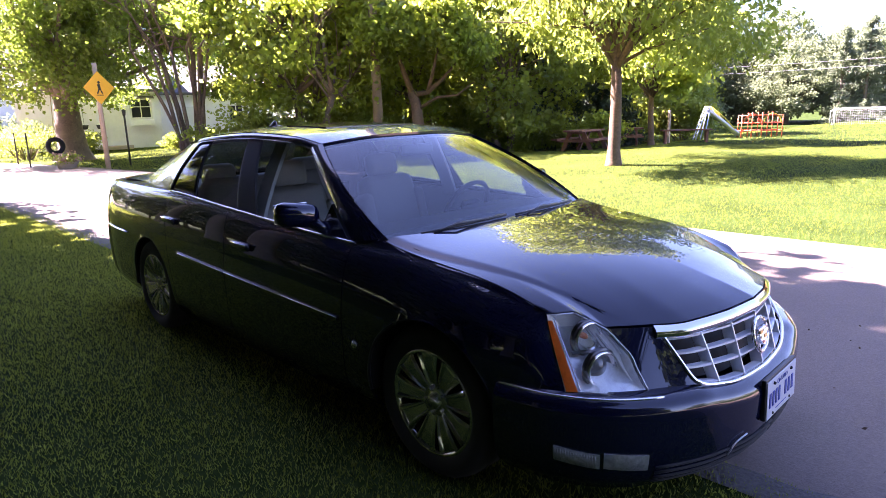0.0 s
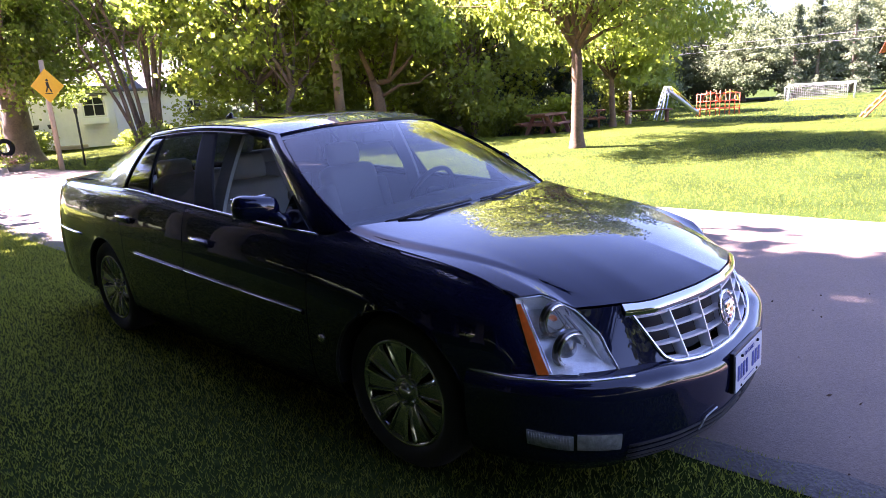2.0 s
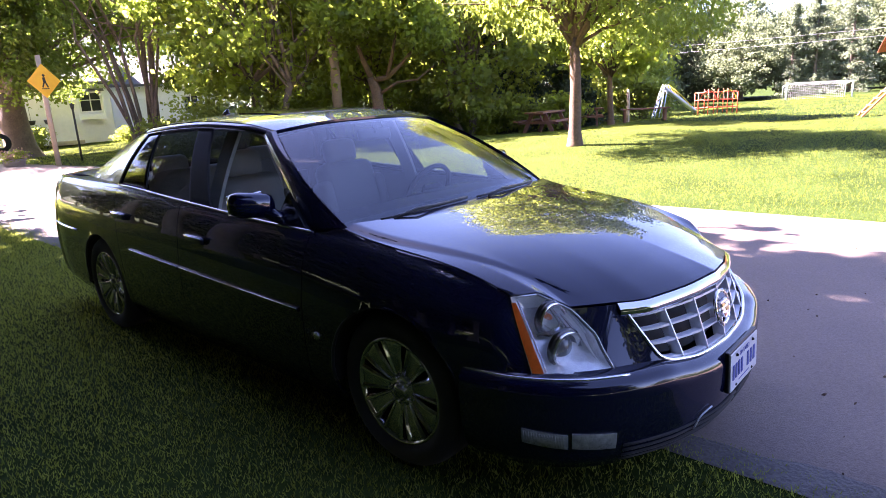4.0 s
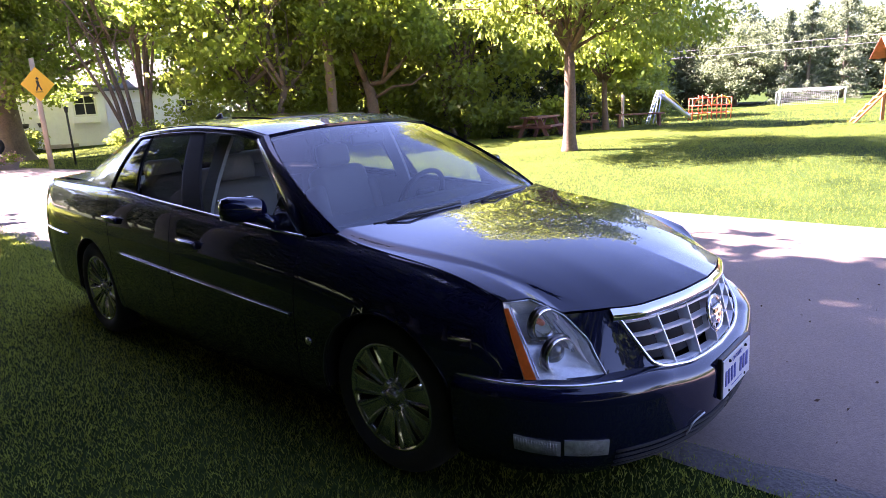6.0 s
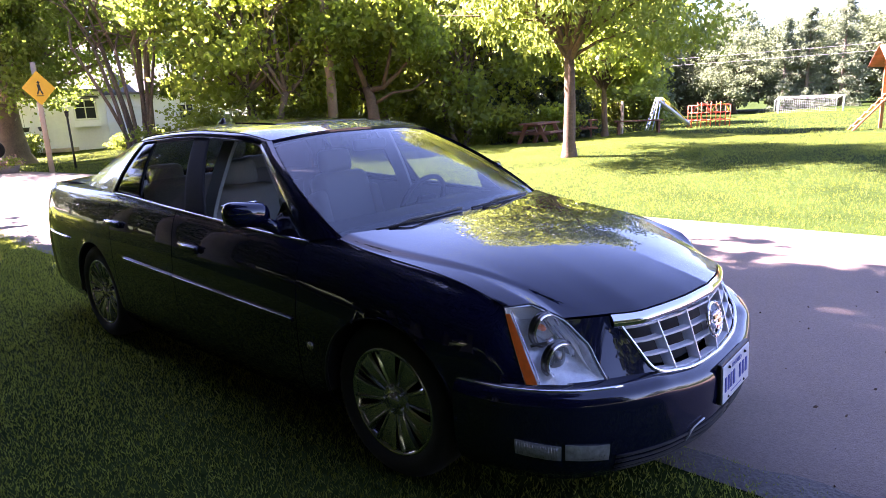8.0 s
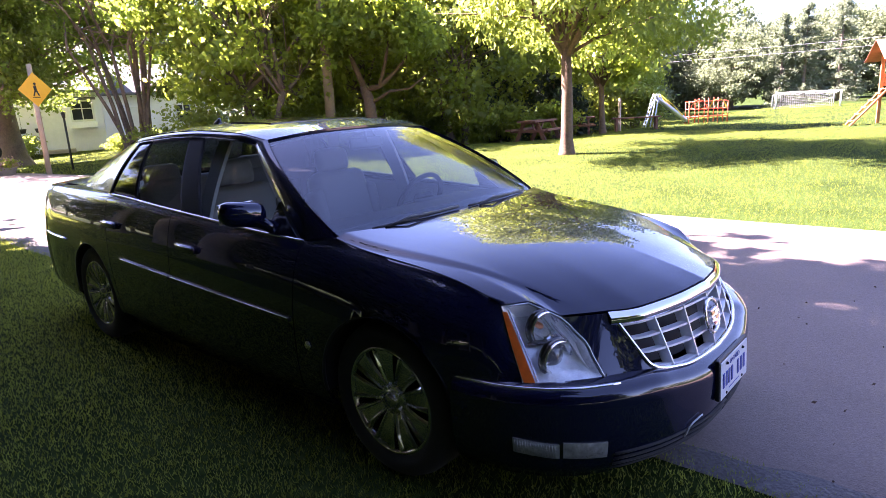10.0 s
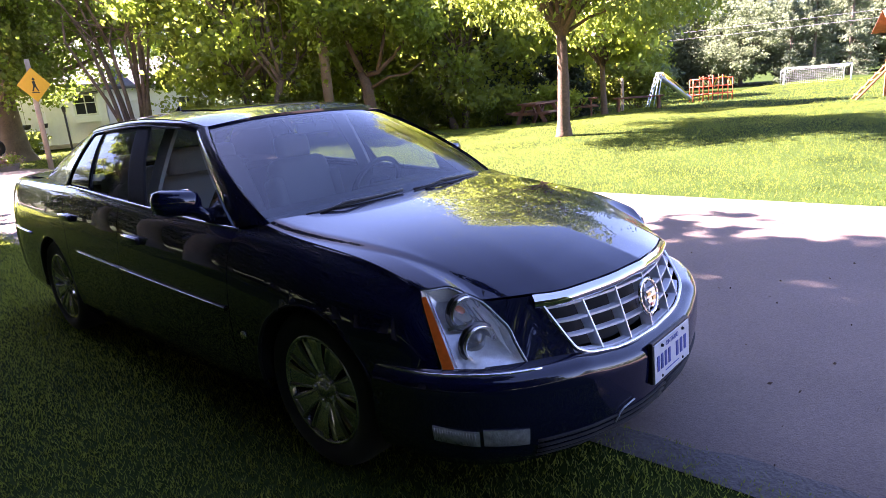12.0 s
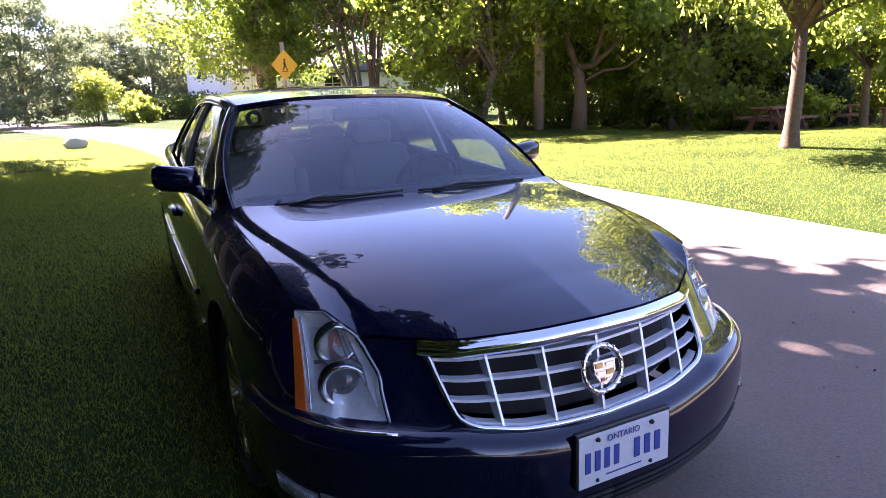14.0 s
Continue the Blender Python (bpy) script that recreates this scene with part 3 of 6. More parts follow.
sheet("hood", full(hood_point), 72, 181, M_PAINT, car, thick=0.01)
rear_door_cut = lambda v: -1.155 + 0.17 * max(0.0, v - 0.1)
mid_cut = lambda v: -0.235
front_cut = lambda v: 0.935 - 0.02 * v
for sgn in (-1, 1):
    side_panel("front_fender", lambda v: front_cut(v) + 0.007, lambda v: 1.915 - 0.06 * max(0.0, v - 0.5) * 2, 60, 34, sgn, arch=AXLE, extra=hood_edge)
    def fender_tip(u, v, sgn=sgn):
        z = 0.545 + (0.795 - 0.545) * v
        a = Vector(side_point(1.90, v_at(1.90, min(z, 0.817)), sgn))
        if v > 0.92:
            a = Vector(side_point(1.90, 0.0, sgn)).lerp(a, (1 - v) / 0.08)
        b = Vector(nose_point(*lamp_sz(0, v), sgn, 0.002))
        run = a - Vector(side_point(1.85, v_at(1.85, min(z, 0.83)), sgn))
        c = a + Vector((run.x, run.y, 0)).normalized() * (b - a).length * 0.55
        p = a * (1 - u) ** 2 + c * 2 * u * (1 - u) + b * u * u
        return tuple(p)
    sheet("fender_tip", fender_tip, 8, 14, M_PAINT, car, thick=0.002)
    for ax in (AXLE, -AXLE):
        lip = []
        for k in range(41):
            a = math.pi * (1.07 * k / 40 - 0.035)
            x, z = ax + ARCH_R * math.cos(a), TYRE_R + ARCH_R * math.sin(a)
            lip.append(side_point(x, v_at(x, z), sgn, -0.007))
        part("arch_lip", tube(lip, 0.008, 8), M_BLACK, car, "", True)
    door = side_panel("front_door", lambda v: mid_cut(v) + 0.0035, front_cut, 40, 26, sgn)
    rear = side_panel("rear_door", rear_door_cut, lambda v: mid_cut(v) - 0.0035, 34, 26, sgn)
    side_panel("rear_quarter", lambda v: -2.52 + 0.08 * v, lambda v: rear_door_cut(v) - 0.007, 60, 34, sgn, arch=-AXLE)
    for owner, x0, z0 in ((door, -0.005, 0.832), (rear, -1.02, 0.876)):
        bm = bmesh.new()
        y = side_point(x0, v_at(x0, z0), 1)[1] + 0.002
        add_box(bm, pose(x0, sgn * (y + 0.012), z0, 0, 2, 0), (0.19, 0.030, 0.042), 0.013)
        part("handle_cup", bm, M_PAINT, owner, "body-coloured pull handle", True)
        bm = tube([(x0 + 0.09, sgn * (y + 0.028), z0 + 0.012), (x0, sgn * (y + 0.036), z0 + 0.016), (x0 - 0.085, sgn * (y + 0.028), z0 + 0.02)], 0.0045, 8)
        part("handle", bm, M_CHROME, owner, "chrome door pull", True)
    # chrome-edged rubbing strip, one length a door
    for owner, xa, xb in ((door, -0.22, 0.90), (rear, -0.90, -0.25)):
        za, zb = 0.662 - 0.033 * (xa + 0.87), 0.662 - 0.033 * (xb + 0.87)
        bm = bmesh.new()
        n = 12
        prof = [(-0.004, -0.016), (0.009, -0.012), (0.010, 0.008), (-0.004, 0.014)]
        rings = []
        for i in range(n):
            x = xa + (xb - xa) * i / (n - 1)
            z = za + (zb - za) * i / (n - 1)
            w = side_point(x, v_at(x, z), 1)[1]
            rings.append([bm.verts.new((x, sgn * (w + o), z + h)) for o, h in prof])
        for a, b in zip(rings, rings[1:]):
            for k in range(3):
                bm.faces.new((a[k], b[k], b[k + 1], a[k + 1]))
        part("rubbing_strip", bm, M_GLOSSBLACK, owner, "dark body-side strip", True)
        bm = tube([(xa + (xb - xa) * i / 11, sgn * (side_point(xa + (xb - xa) * i / 11, v_at(xa + (xb - xa) * i / 11, za + (zb - za) * i / 11), 1)[1] + 0.010), za + (zb - za) * i / 11 + 0.004) for i in range(12)], 0.0032, 6)
        part("strip_chrome", bm, M_CHROME, owner, "thin chrome bead", True)
    # sill under the doors
    sheet("sill", lambda u, v, sgn=sgn: (-1.08 + 2.14 * u, sgn * (wide(0) - 0.068 - 0.03 * v), 0.205 - 0.05 * v), 12, 4, M_PAINT, car)
    # small round side badge on the fender
    bm = tube([(1.02, sgn * (wide(1.0) - 0.006), 0.50), (1.02, sgn * (wide(1.0) + 0.006), 0.50)], [0.022, 0.018], 14)
    part("side_badge", bm, M_SATIN, car, "small round fender badge", True)


def bumper(u, v, sgn):
    s = v
    zl = ledge(s)
    zs = [0.17, 0.19, 0.21, 0.24, 0.28, 0.32, 0.37, 0.42, 0.46, zl - 0.05, zl - 0.035, zl - 0.024, zl - 0.014, zl - 0.006, zl]
    return nose_point(s, float(np.interp(u, np.linspace(0, 1, len(zs)), zs)), sgn)


sheet("front_bumper", full(bumper), 29, 97, M_PAINT, car, thick=0.012)
for sgn in (-1, 1):
    # painted header between grille and headlamp
    def header(u, v, sgn=sgn):
        s1 = lamp_sz(1, max(0.0, min(1.0, (0.548 + (0.752 - 0.548) * u - 0.548) / 0.255)))[0] + 0.006
        s0 = nose_s(float(np.interp(u, [0, 0.12, 1], [0.39, 0.465, 0.565])))
        s = s0 + (s1 - s0) * v
        return nose_point(s, ledge(s) + (hood_top(s) - 0.006 - ledge(s)) * u, sgn)
    sheet("header_panel", header, 14, 12, M_PAINT, car, thick=0.008)
    # chrome bead along the ledge under the headlamp
    bm = tube([nose_point(nose_s(0.60) + (1 - nose_s(0.60)) * i / 20, ledge(0.9) - 0.004, sgn, 0.014) for i in range(21)], 0.0065, 6)
    part("bumper_chrome", bm, M_CHROME, car, "chrome bead along the bumper's top", True)
    # fog lamp: ribbed turn lens and clear fog lens in one recess
    for nm, sa, sb, mt, lb in (("turn_lens", nose_s(0.845), nose_s(0.772), M_FOG, "ribbed clear turn-signal lens"), ("fog_lens", nose_s(0.764), nose_s(0.655), M_FOG, "frosted fog lamp lens")):
        ya, yb = (0.315, 0.372) if nm == "turn_lens" else (0.300, 0.362)
        sheet(nm, lambda u, v, sa=sa, sb=sb, sgn=sgn, ya=ya, yb=yb: nose_point(sa + (sb - sa) * u, ya + (yb - ya) * v - 0.018 * u * (1 if ya > 0.31 else 0.6), sgn, 0.006 + 0.006 * math.sin(math.pi * u) * math.sin(math.pi * v)), 28 if nm == "turn_lens" else 14, 8, mt, car, lb, thick=0.01)
        if nm == "turn_lens":
            for k in range(16):
                s = sa + (sb - sa) * (k + 0.8) / 17.5
                bm = tube([nose_point(s, ya + 0.004 - 0.018 * k / 17, sgn, 0.014), nose_point(s, yb - 0.006 - 0.018 * k / 17, sgn, 0.014)], 0.0022, 5)
                part("lens_rib", bm, M_FOG, car, "", True)
    sheet("fog_bezel", lambda u, v, sgn=sgn: nose_point(nose_s(0.852) + (nose_s(0.645) - nose_s(0.852)) * u, 0.283 + 0.098 * v, sgn, 0.002), 16, 6, M_BLACK, car, "black fog lamp surround")

# lower intake with slats
sheet("lower_intake", lambda u, v: nose_point(abs(2 * u - 1) * nose_s(0.635), 0.205 + 0.10 * v, 1 if u >= 0.5 else -1, 0.003), 41, 6, M_BLACK, car, "black lower air intake")
for k in range(4):
    z = 0.222 + 0.024 * k
    for sgn in (-1, 1):
        bm = tube([nose_point(nose_s(0.63) * i / 14, z, sgn, 0.008) for i in range(15)], 0.006, 6)
        part("intake_slat", bm, M_DARK, car, "", True)
bm = tube([nose_point(nose_s(y), z, -1, 0.014) for y, z in ((0.335, 0.268), (0.325, 0.288), (0.320, 0.306), (0.305, 0.318), (0.275, 0.328), (0.250, 0.334))], 0.0032, 6)
part("loose_wire", bm, M_PLATE, car, "pale loose wire hanging from the intake", True)

# --- grille ---
def grille_side(z):
    return float(np.interp(z, [0.512, 0.53, 0.55, 0.58, 0.76], [0.33, 0.397, 0.437, 0.462, 0.557]))


def grille_point(y, z, out=0.0):
    return nose_point(nose_s(abs(y)), max(z, ledge(nose_s(abs(y))) + 0.001), 1 if y >= 0 else -1, out)


def grille_low(y):
    return float(np.interp(abs(y), [0, 0.27, 0.39, 0.44, 0.46], [0.516, 0.522, 0.538, 0.556, 0.575]))


grille = child("grille", mesh_from("grille", [grille_point(y, z, -0.085) for y in np.linspace(-0.53, 0.53, 31) for z in np.linspace(0.515, 0.765, 9)], grid_faces(31, 9), M_DARK), car, "wide chrome egg-crate grille")
# top bar of the frame
sheet("top_bar", lambda u, v: (lambda y: nose_point(nose_s(abs(y)), hood_top(nose_s(abs(y))) - 0.004 - 0.038 * v, 1 if y >= 0 else -1, 0.004 + 0.012 * math.sin(math.pi * v)))(-0.560 + 1.12 * u), 49, 7, M_CHROME, grille, "thick polished chrome top bar", thick=0.01)
rim_pts = [grille_point(-(grille_side(z)), z, 0.004) for z in np.linspace(0.735, 0.575, 8)] + [grille_point(y, grille_low(y), 0.004) for y in np.linspace(-0.447, 0.447, 40)] + [grille_point(grille_side(z), z, 0.004) for z in np.linspace(0.575, 0.735, 8)]
part("grille_frame", tube(rim_pts, 0.0085, 8), M_CHROME, grille, "chrome surround", True)


def blade(ptsf, depth, half, name, mat):
    """A flat bar with its front edge along points, that reaches back."""
    bm = bmesh.new()
    rows = []
    for p, n in ptsf:
        p, n = Vector(p), Vector(n)
        back = Vector((-depth, 0, 0))
        rows.append([bm.verts.new(p + n * half), bm.verts.new(p - n * half), bm.verts.new(p - n * half * 0.8 + back), bm.verts.new(p + n * half * 0.8 + back)])
    for a, b in zip(rows, rows[1:]):
        for k in range(4):
            bm.faces.new((a[k], b[k], b[(k + 1) % 4], a[(k + 1) % 4]))
    bm.faces.new(rows[0])
    bm.faces.new(rows[-1][::-1])
    bmesh.ops.recalc_face_normals(bm, faces=bm.faces)
    return part(name, bm, mat, grille)


for k, (zs, zm) in enumerate(((0.700, 0.712), (0.652, 0.652), (0.604, 0.592))):
    w = grille_side(zs) - 0.004
    blade([(grille_point(y, zm + (zs - zm) * (y / w) ** 2, -0.004), (0, 0, 1)) for y in np.linspace(-w, w, 25)], 0.030, 0.0044, "horizontal_bar", M_BLADE)
blade([(grille_point(y, grille_low(y) + 0.006, -0.006), (0, 0, 1)) for y in np.linspace(-0.43, 0.43, 25)], 0.030, 0.0044, "horizontal_bar", M_BLADE)
for f in (-0.66, -0.33, 0.0, 0.33, 0.66):
    zt, zb = 0.738, grille_low(f * 0.45) + 0.004
    blade([(grille_point(f * (0.492 + 0.060 * (z - 0.53) / 0.22), z, -0.001), (0, 1, 0)) for z in np.linspace(zb, zt, 6)], 0.046, 0.0036, "vertical_bar", M_BLADE)
# round badge: wreath ring and a plain coloured shield
ec = Vector(grille_point(0, 0.640, 0.014))
badge = part("badge_ring", tube([ec + Vector((-0.010 + 0.24 * -(0.062 * math.sin(a)) * 1.0, 0.064 * math.cos(a), 0.064 * math.sin(a))) for a in [2 * math.pi * i / 36 for i in range(37)]], 0.0075, 8, False), M_CHROME, grille, "chrome wreath ring badge", True)
for i in range(18):
    a = 2 * math.pi * (i + 0.5) / 18
    c = ec + Vector((-0.006 - 0.0149 * math.sin(a), 0.064 * math.cos(a), 0.064 * math.sin(a)))
    part("wreath_leaf", box(Matrix.Translation(c) @ pose(0, 0, 0, -math.degrees(a), 0, 0) @ pose(0, 0, 0, 35, 0, 0), (0.008, 0.006, 0.020), 0.002), M_CHROME, badge)
shield = bmesh.new()
sh = [(-0.038, 0.030), (0.038, 0.030), (0.036, -0.006), (0.020, -0.030), (0.0, -0.042), (-0.020, -0.030), (-0.036, -0.006)]
lo = [shield.verts.new(ec + Vector((-0.010 - 0.24 * z, y, z))) for y, z in sh]
hi = [shield.verts.new(ec + Vector((0.004 - 0.24 * z * 0.9, y * 0.94, z * 0.94))) for y, z in sh]
shield.faces.new(hi)
for k in range(7):
    shield.faces.new((lo[k], lo[(k + 1) % 7], hi[(k + 1) % 7], hi[k]))
part("badge_shield", shield, M_SATIN, badge, "silver shield")
for y, z, w, h, mt in ((-0.018, 0.016, 0.026, 0.014, M_ENAMEL), (0.018, 0.016, 0.026, 0.009, M_SATIN), (-0.017, -0.004, 0.024, 0.008, M_SATIN), (0.017, -0.006, 0.024, 0.014, M_ENAMEL), (-0.009, -0.024, 0.014, 0.010, M_RED), (0.009, -0.025, 0.014, 0.008, M_SATIN)):
    part("badge_field", box(Matrix.Translation(ec + Vector((0.005 - 0.216 * z, y, z))) @ pose(0, 0, 0, 0, -13, 0), (0.004, w, h), 0.001), mt, badge, "small coloured field")

# --- number plate with plain bars for its characters ---
plate = part("number_plate", box(pose(2.556, 0.004, 0.428, 0, -2, 0), (0.006, 0.305, 0.152), 0.002), M_PLATE, car, "white number plate with blue bars")
part("plate_holder", box(pose(2.545, 0.004, 0.432, 0, -2, 0), (0.018, 0.318, 0.165), 0.004), M_BLACK, plate, "black plate holder")
for k in range(8):
    if k != 4:
        yy = -0.126 + 0.0335 * k
        part("plate_bar", box(pose(2.5600, yy + 0.008, 0.425, 0, -2, 0), (0.003, 0.019, 0.060), 0.0008), M_INK, plate)
word = bpy.data.curves.new("plate_word", "FONT")
word.body, word.size, word.align_x, word.align_y, word.extrude = "ONTARIO", 0.026, "CENTER", "CENTER", 0.0006
letters = new("letters", word)
word_mesh = bpy.data.meshes.new_from_object(letters)
bpy.data.objects.remove(letters)
word_mesh.materials.append(M_INK)
child("plate_word", word_mesh, plate, "blue printed word", Matrix.Translation((2.5604, 0.006, 0.482)) @ pose(0, 0, 0, 0, -2, 0) @ pose(0, 0, 0, 90, 0, 90))
part("plate_bar", box(pose(2.5596, 0.006, 0.374, 0, -2, 0), (0.003, 0.12, 0.006), 0.0008), M_INK, plate)
for yy, zz in ((-0.085, 0.488), (0.095, 0.488), (-0.085, 0.366), (0.095, 0.366)):
    part("plate_screw", tube([(2.558, yy, zz), (2.565, yy, zz)], [0.007, 0.005], 8), M_DARK, plate)

# --- headlamps ---
for sgn in (-1, 1):
    lamp = sheet("headlamp", lambda p, q, sgn=sgn: nose_point(*lamp_sz(p, q), sgn, -0.070 * math.sin(math.pi * p) ** 0.5 * math.sin(math.pi * q) ** 0.5), 18, 18, M_LAMPBACK, car, "clear headlamp with amber side marker", thick=0.004)
    lens = sheet("clear_lens", lambda p, q, sgn=sgn: nose_point(*lamp_sz(p, q), sgn, 0.004 + 0.010 * math.sin(math.pi * p) * math.sin(math.pi * q)), 22, 22, M_LENS, lamp, "clear plastic lens")
    lens.visible_shadow = False
    sheet("amber_marker", lambda p, q, sgn=sgn: nose_point(*lamp_sz(0.02 + (0.13 + 0.02 * q) * p, 0.03 + 0.90 * q), sgn, 0.008), 6, 14, M_AMBER, lamp, "amber side marker", thick=0.004)
    edge = [nose_point(*lamp_sz(1, q), sgn, 0.004) for q in np.linspace(0, 1, 14)]
    part("lens_edge", tube(edge, 0.0045, 6), M_FOG, lamp, "pale lens edge", True)
    part("lens_edge", tube([nose_point(*lamp_sz(0.175 + 0.02 * q, q), sgn, -0.002) for q in np.linspace(0.03, 0.95, 12)], 0.004, 6), M_CHROME, lamp, "", True)
    for nm, p, q, r in (("high_beam", 0.50, 0.66, 0.050), ("projector", 0.50, 0.27, 0.054)):
        c = Vector(nose_point(*lamp_sz(p, q), sgn, -0.052))
        turn = Vector((1.0, sgn * 0.30, -0.05)).to_track_quat("X", "Z").to_matrix().to_4x4()
        v, f = lathe([(r * 1.18, 0.030), (r * 1.16, 0.036), (r * 1.02, 0.034), (r * 0.96, 0.020), (r * 0.55, -0.012), (0.004, -0.022)], 28, "x")
        child(nm, mesh_from(nm, [Matrix.Translation(c) @ turn @ Vector(p_) for p_ in v], f, M_CHROME), lamp, "chrome reflector bowl")
        v, f = lathe([(r * 0.80, -0.004), (r * 0.78, 0.012), (r * 0.50, 0.026), (0.002, 0.032)] if nm == "projector" else [(0.012, -0.02), (0.012, 0.012), (0.006, 0.022), (0.001, 0.024)], 24, "x")
        child("bulb_lens", mesh_from("bulb_lens", [Matrix.Translation(c) @ turn @ Vector(p_) for p_ in v], f, M_GLOSSBLACK if nm == "projector" else M_AMBER), lamp, "dark projector lens" if nm == "projector" else "bulb shield")
        v, f = lathe([(r * 1.42, 0.010), (r * 1.40, 0.026), (r * 1.22, 0.028), (r * 1.18, 0.010)], 28, "x")
        child("bowl_shroud", mesh_from("bowl_shroud", [Matrix.Translation(c) @ turn @ Vector(p_) for p_ in v], f, M_GLOSSBLACK), lamp, "dark shroud behind the bowl")
        v, f = lathe([(r * 1.18, 0.026), (r * 1.24, 0.034), (r * 1.16, 0.040), (r * 1.08, 0.034)], 28, "x")
        child("bowl_ring", mesh_from("bowl_ring", [Matrix.Translation(c) @ turn @ Vector(p_) for p_ in v], f, M_CHROME), lamp, "bright ring round the bowl")
    for k in range(4):
        rib = [nose_point(*lamp_sz(0.66 + 0.055 * k, 0.50 + 0.30 * i / 5 - 0.05 * k), sgn, -0.026) for i in range(6)]
        part("reflector_rib", tube(rib, 0.0022, 5), M_GLOSSBLACK, lamp, "thin dark reflector step", True)
    # pale curved blade towards the grille, and a dark rib between the bowls
    sheet("light_blade", lambda p, q, sgn=sgn: nose_point(*lamp_sz(0.80 + 0.09 * p + 0.10 * (1 - q) ** 2 * (1 - p), 0.06 + 0.62 * q), sgn, -0.020 - 0.02 * p), 5, 12, M_REFLECTOR, lamp, "pale inner divider", thick=0.004)
    sheet("bowl_rib", lambda p, q, sgn=sgn: nose_point(*lamp_sz(0.24 + 0.50 * p, 0.455 + 0.035 * q + 0.03 * math.sin(math.pi * p)), sgn, -0.014), 10, 3, M_GLOSSBLACK, lamp, "dark rib between the bowls", thick=0.006)
    sheet("reflector_wing", lambda p, q, sgn=sgn: nose_point(*lamp_sz(0.70 + 0.22 * p, 0.42 + 0.42 * q), sgn, -0.050 + 0.02 * p), 6, 6, M_REFLECTOR, lamp, "pale reflector wing", thick=0.004)
    sheet("lamp_brow", lambda p, q, sgn=sgn: nose_point(*lamp_sz(0.20 + 0.66 * p, 0.80 + 0.18 * q), sgn, -0.040 + 0.03 * q), 10, 5, M_REFLECTOR, lamp, "pale reflector brow", thick=0.003)

# --- greenhouse ---
def rail(x):
    return (hermite1(x, [-1.32, -0.95, -0.3, 0.15, 0.42], [0.560, 0.595, 0.612, 0.605, 0.575]), hermite1(x, [-1.32, -0.95, -0.3, 0.15, 0.42], [1.356, 1.412, 1.438, 1.420, 1.370]))


def roof_point(u, v, sgn):
    x = (0.47 - 0.09 * v * v) * (1 - u) + (-1.36 + 0.06 * v * v) * u
    ry, rz = rail(x)
    zc = float(hermite1(x, [-1.40, -0.95, -0.4, 0.0, 0.50], [1.376, 1.446, 1.472, 1.464, 1.412]))
    return (x, sgn * ry * v, zc - (zc - rz) * v ** 2.6)


roof = sheet("roof", full(roof_point), 34, 41, M_PAINT, car, thick=0.02)
sheet("headliner", lambda u, v: (lambda p: (p[0], p[1] * 0.97, p[2] - 0.035))(full(roof_point)(0.04 + 0.92 * u, v)), 14, 21, M_TRIM, car, "grey fabric headliner")
sheet("sunroof_panel", lambda u, v: (lambda p: (p[0], p[1], p[2] + 0.013))(full(roof_point)(0.20 + 0.24 * u, 0.22 + 0.56 * v)), 10, 14, M_GLOSSBLACK, roof, "dark glass sunroof panel", thick=0.006)
fin = bmesh.new()
add_box(fin, pose(-1.08, 0, 1.452, 0, -6, 0), (0.17, 0.045, 0.030), 0.010)
add_box(fin, pose(-1.10, 0, 1.475, 0, -22, 0), (0.10, 0.020, 0.040), 0.008)
part("antenna_fin", fin, M_GLOSSBLACK, roof, "black roof antenna fin", True)


def shield_point(u, v, sgn):
    """u from the bottom to the top of the windshield."""
    lo = Vector((1.215 - 0.095 * v * v, 0.742 * v, 0.985 - 0.020 * v * v))
    hi = Vector(roof_point(0, v * 0.985, 1)) + Vector((0.008, 0, -0.004))
    p = lo.lerp(hi, u)
    b = 4 * u * (1 - u)
    return (p.x + 0.018 * b, sgn * (p.y + 0.058 * b * v ** 3), p.z + 0.034 * b * (1 - 0.95 * v ** 4))


ws = sheet("windshield", full(shield_point), 20, 31, M_SHIELD, car, "sloping windshield reflecting pale sky")
ws.visible_shadow = False
for u0, u1, a, b, nm in ((0.0, 0.075, 0, 1, "black_band"), (0.965, 1.0, 0, 1, "black_band")):
    sheet(nm, lambda u, v, u0=u0, u1=u1: (lambda p: (p[0] - 0.004, p[1], p[2] - 0.006))(full(shield_point)(u0 + (u1 - u0) * u, v)), 3, 31, M_GLOSSBLACK, ws, "black printed glass border")


def window_low(x):
    return Vector((x, float(top_y(x)) - 0.006, float(top_z(x)) + 0.004))


def window_high(x):
    y, z = rail(x)
    return Vector((x, y + 0.022, z - 0.030))


def pane(name, xa, xb, ta, tb, sgn, mat, label="", n=12, inset=0.0, lift=0.0, cap=1.0, parent=None):
    """A piece of the side glass or a pillar, from the belt to the roof rail, bowed outward."""
    def fn(u, v):
        v = v * cap
        p = window_low(xa + (xb - xa) * u).lerp(window_high(ta + (tb - ta) * u), v)
        b = 4 * v * (1 - v)
        return (p.x, sgn * (p.y + 0.022 * b - inset), p.z + lift)
    return sheet(name, fn, n, 14, mat, parent or car, label)


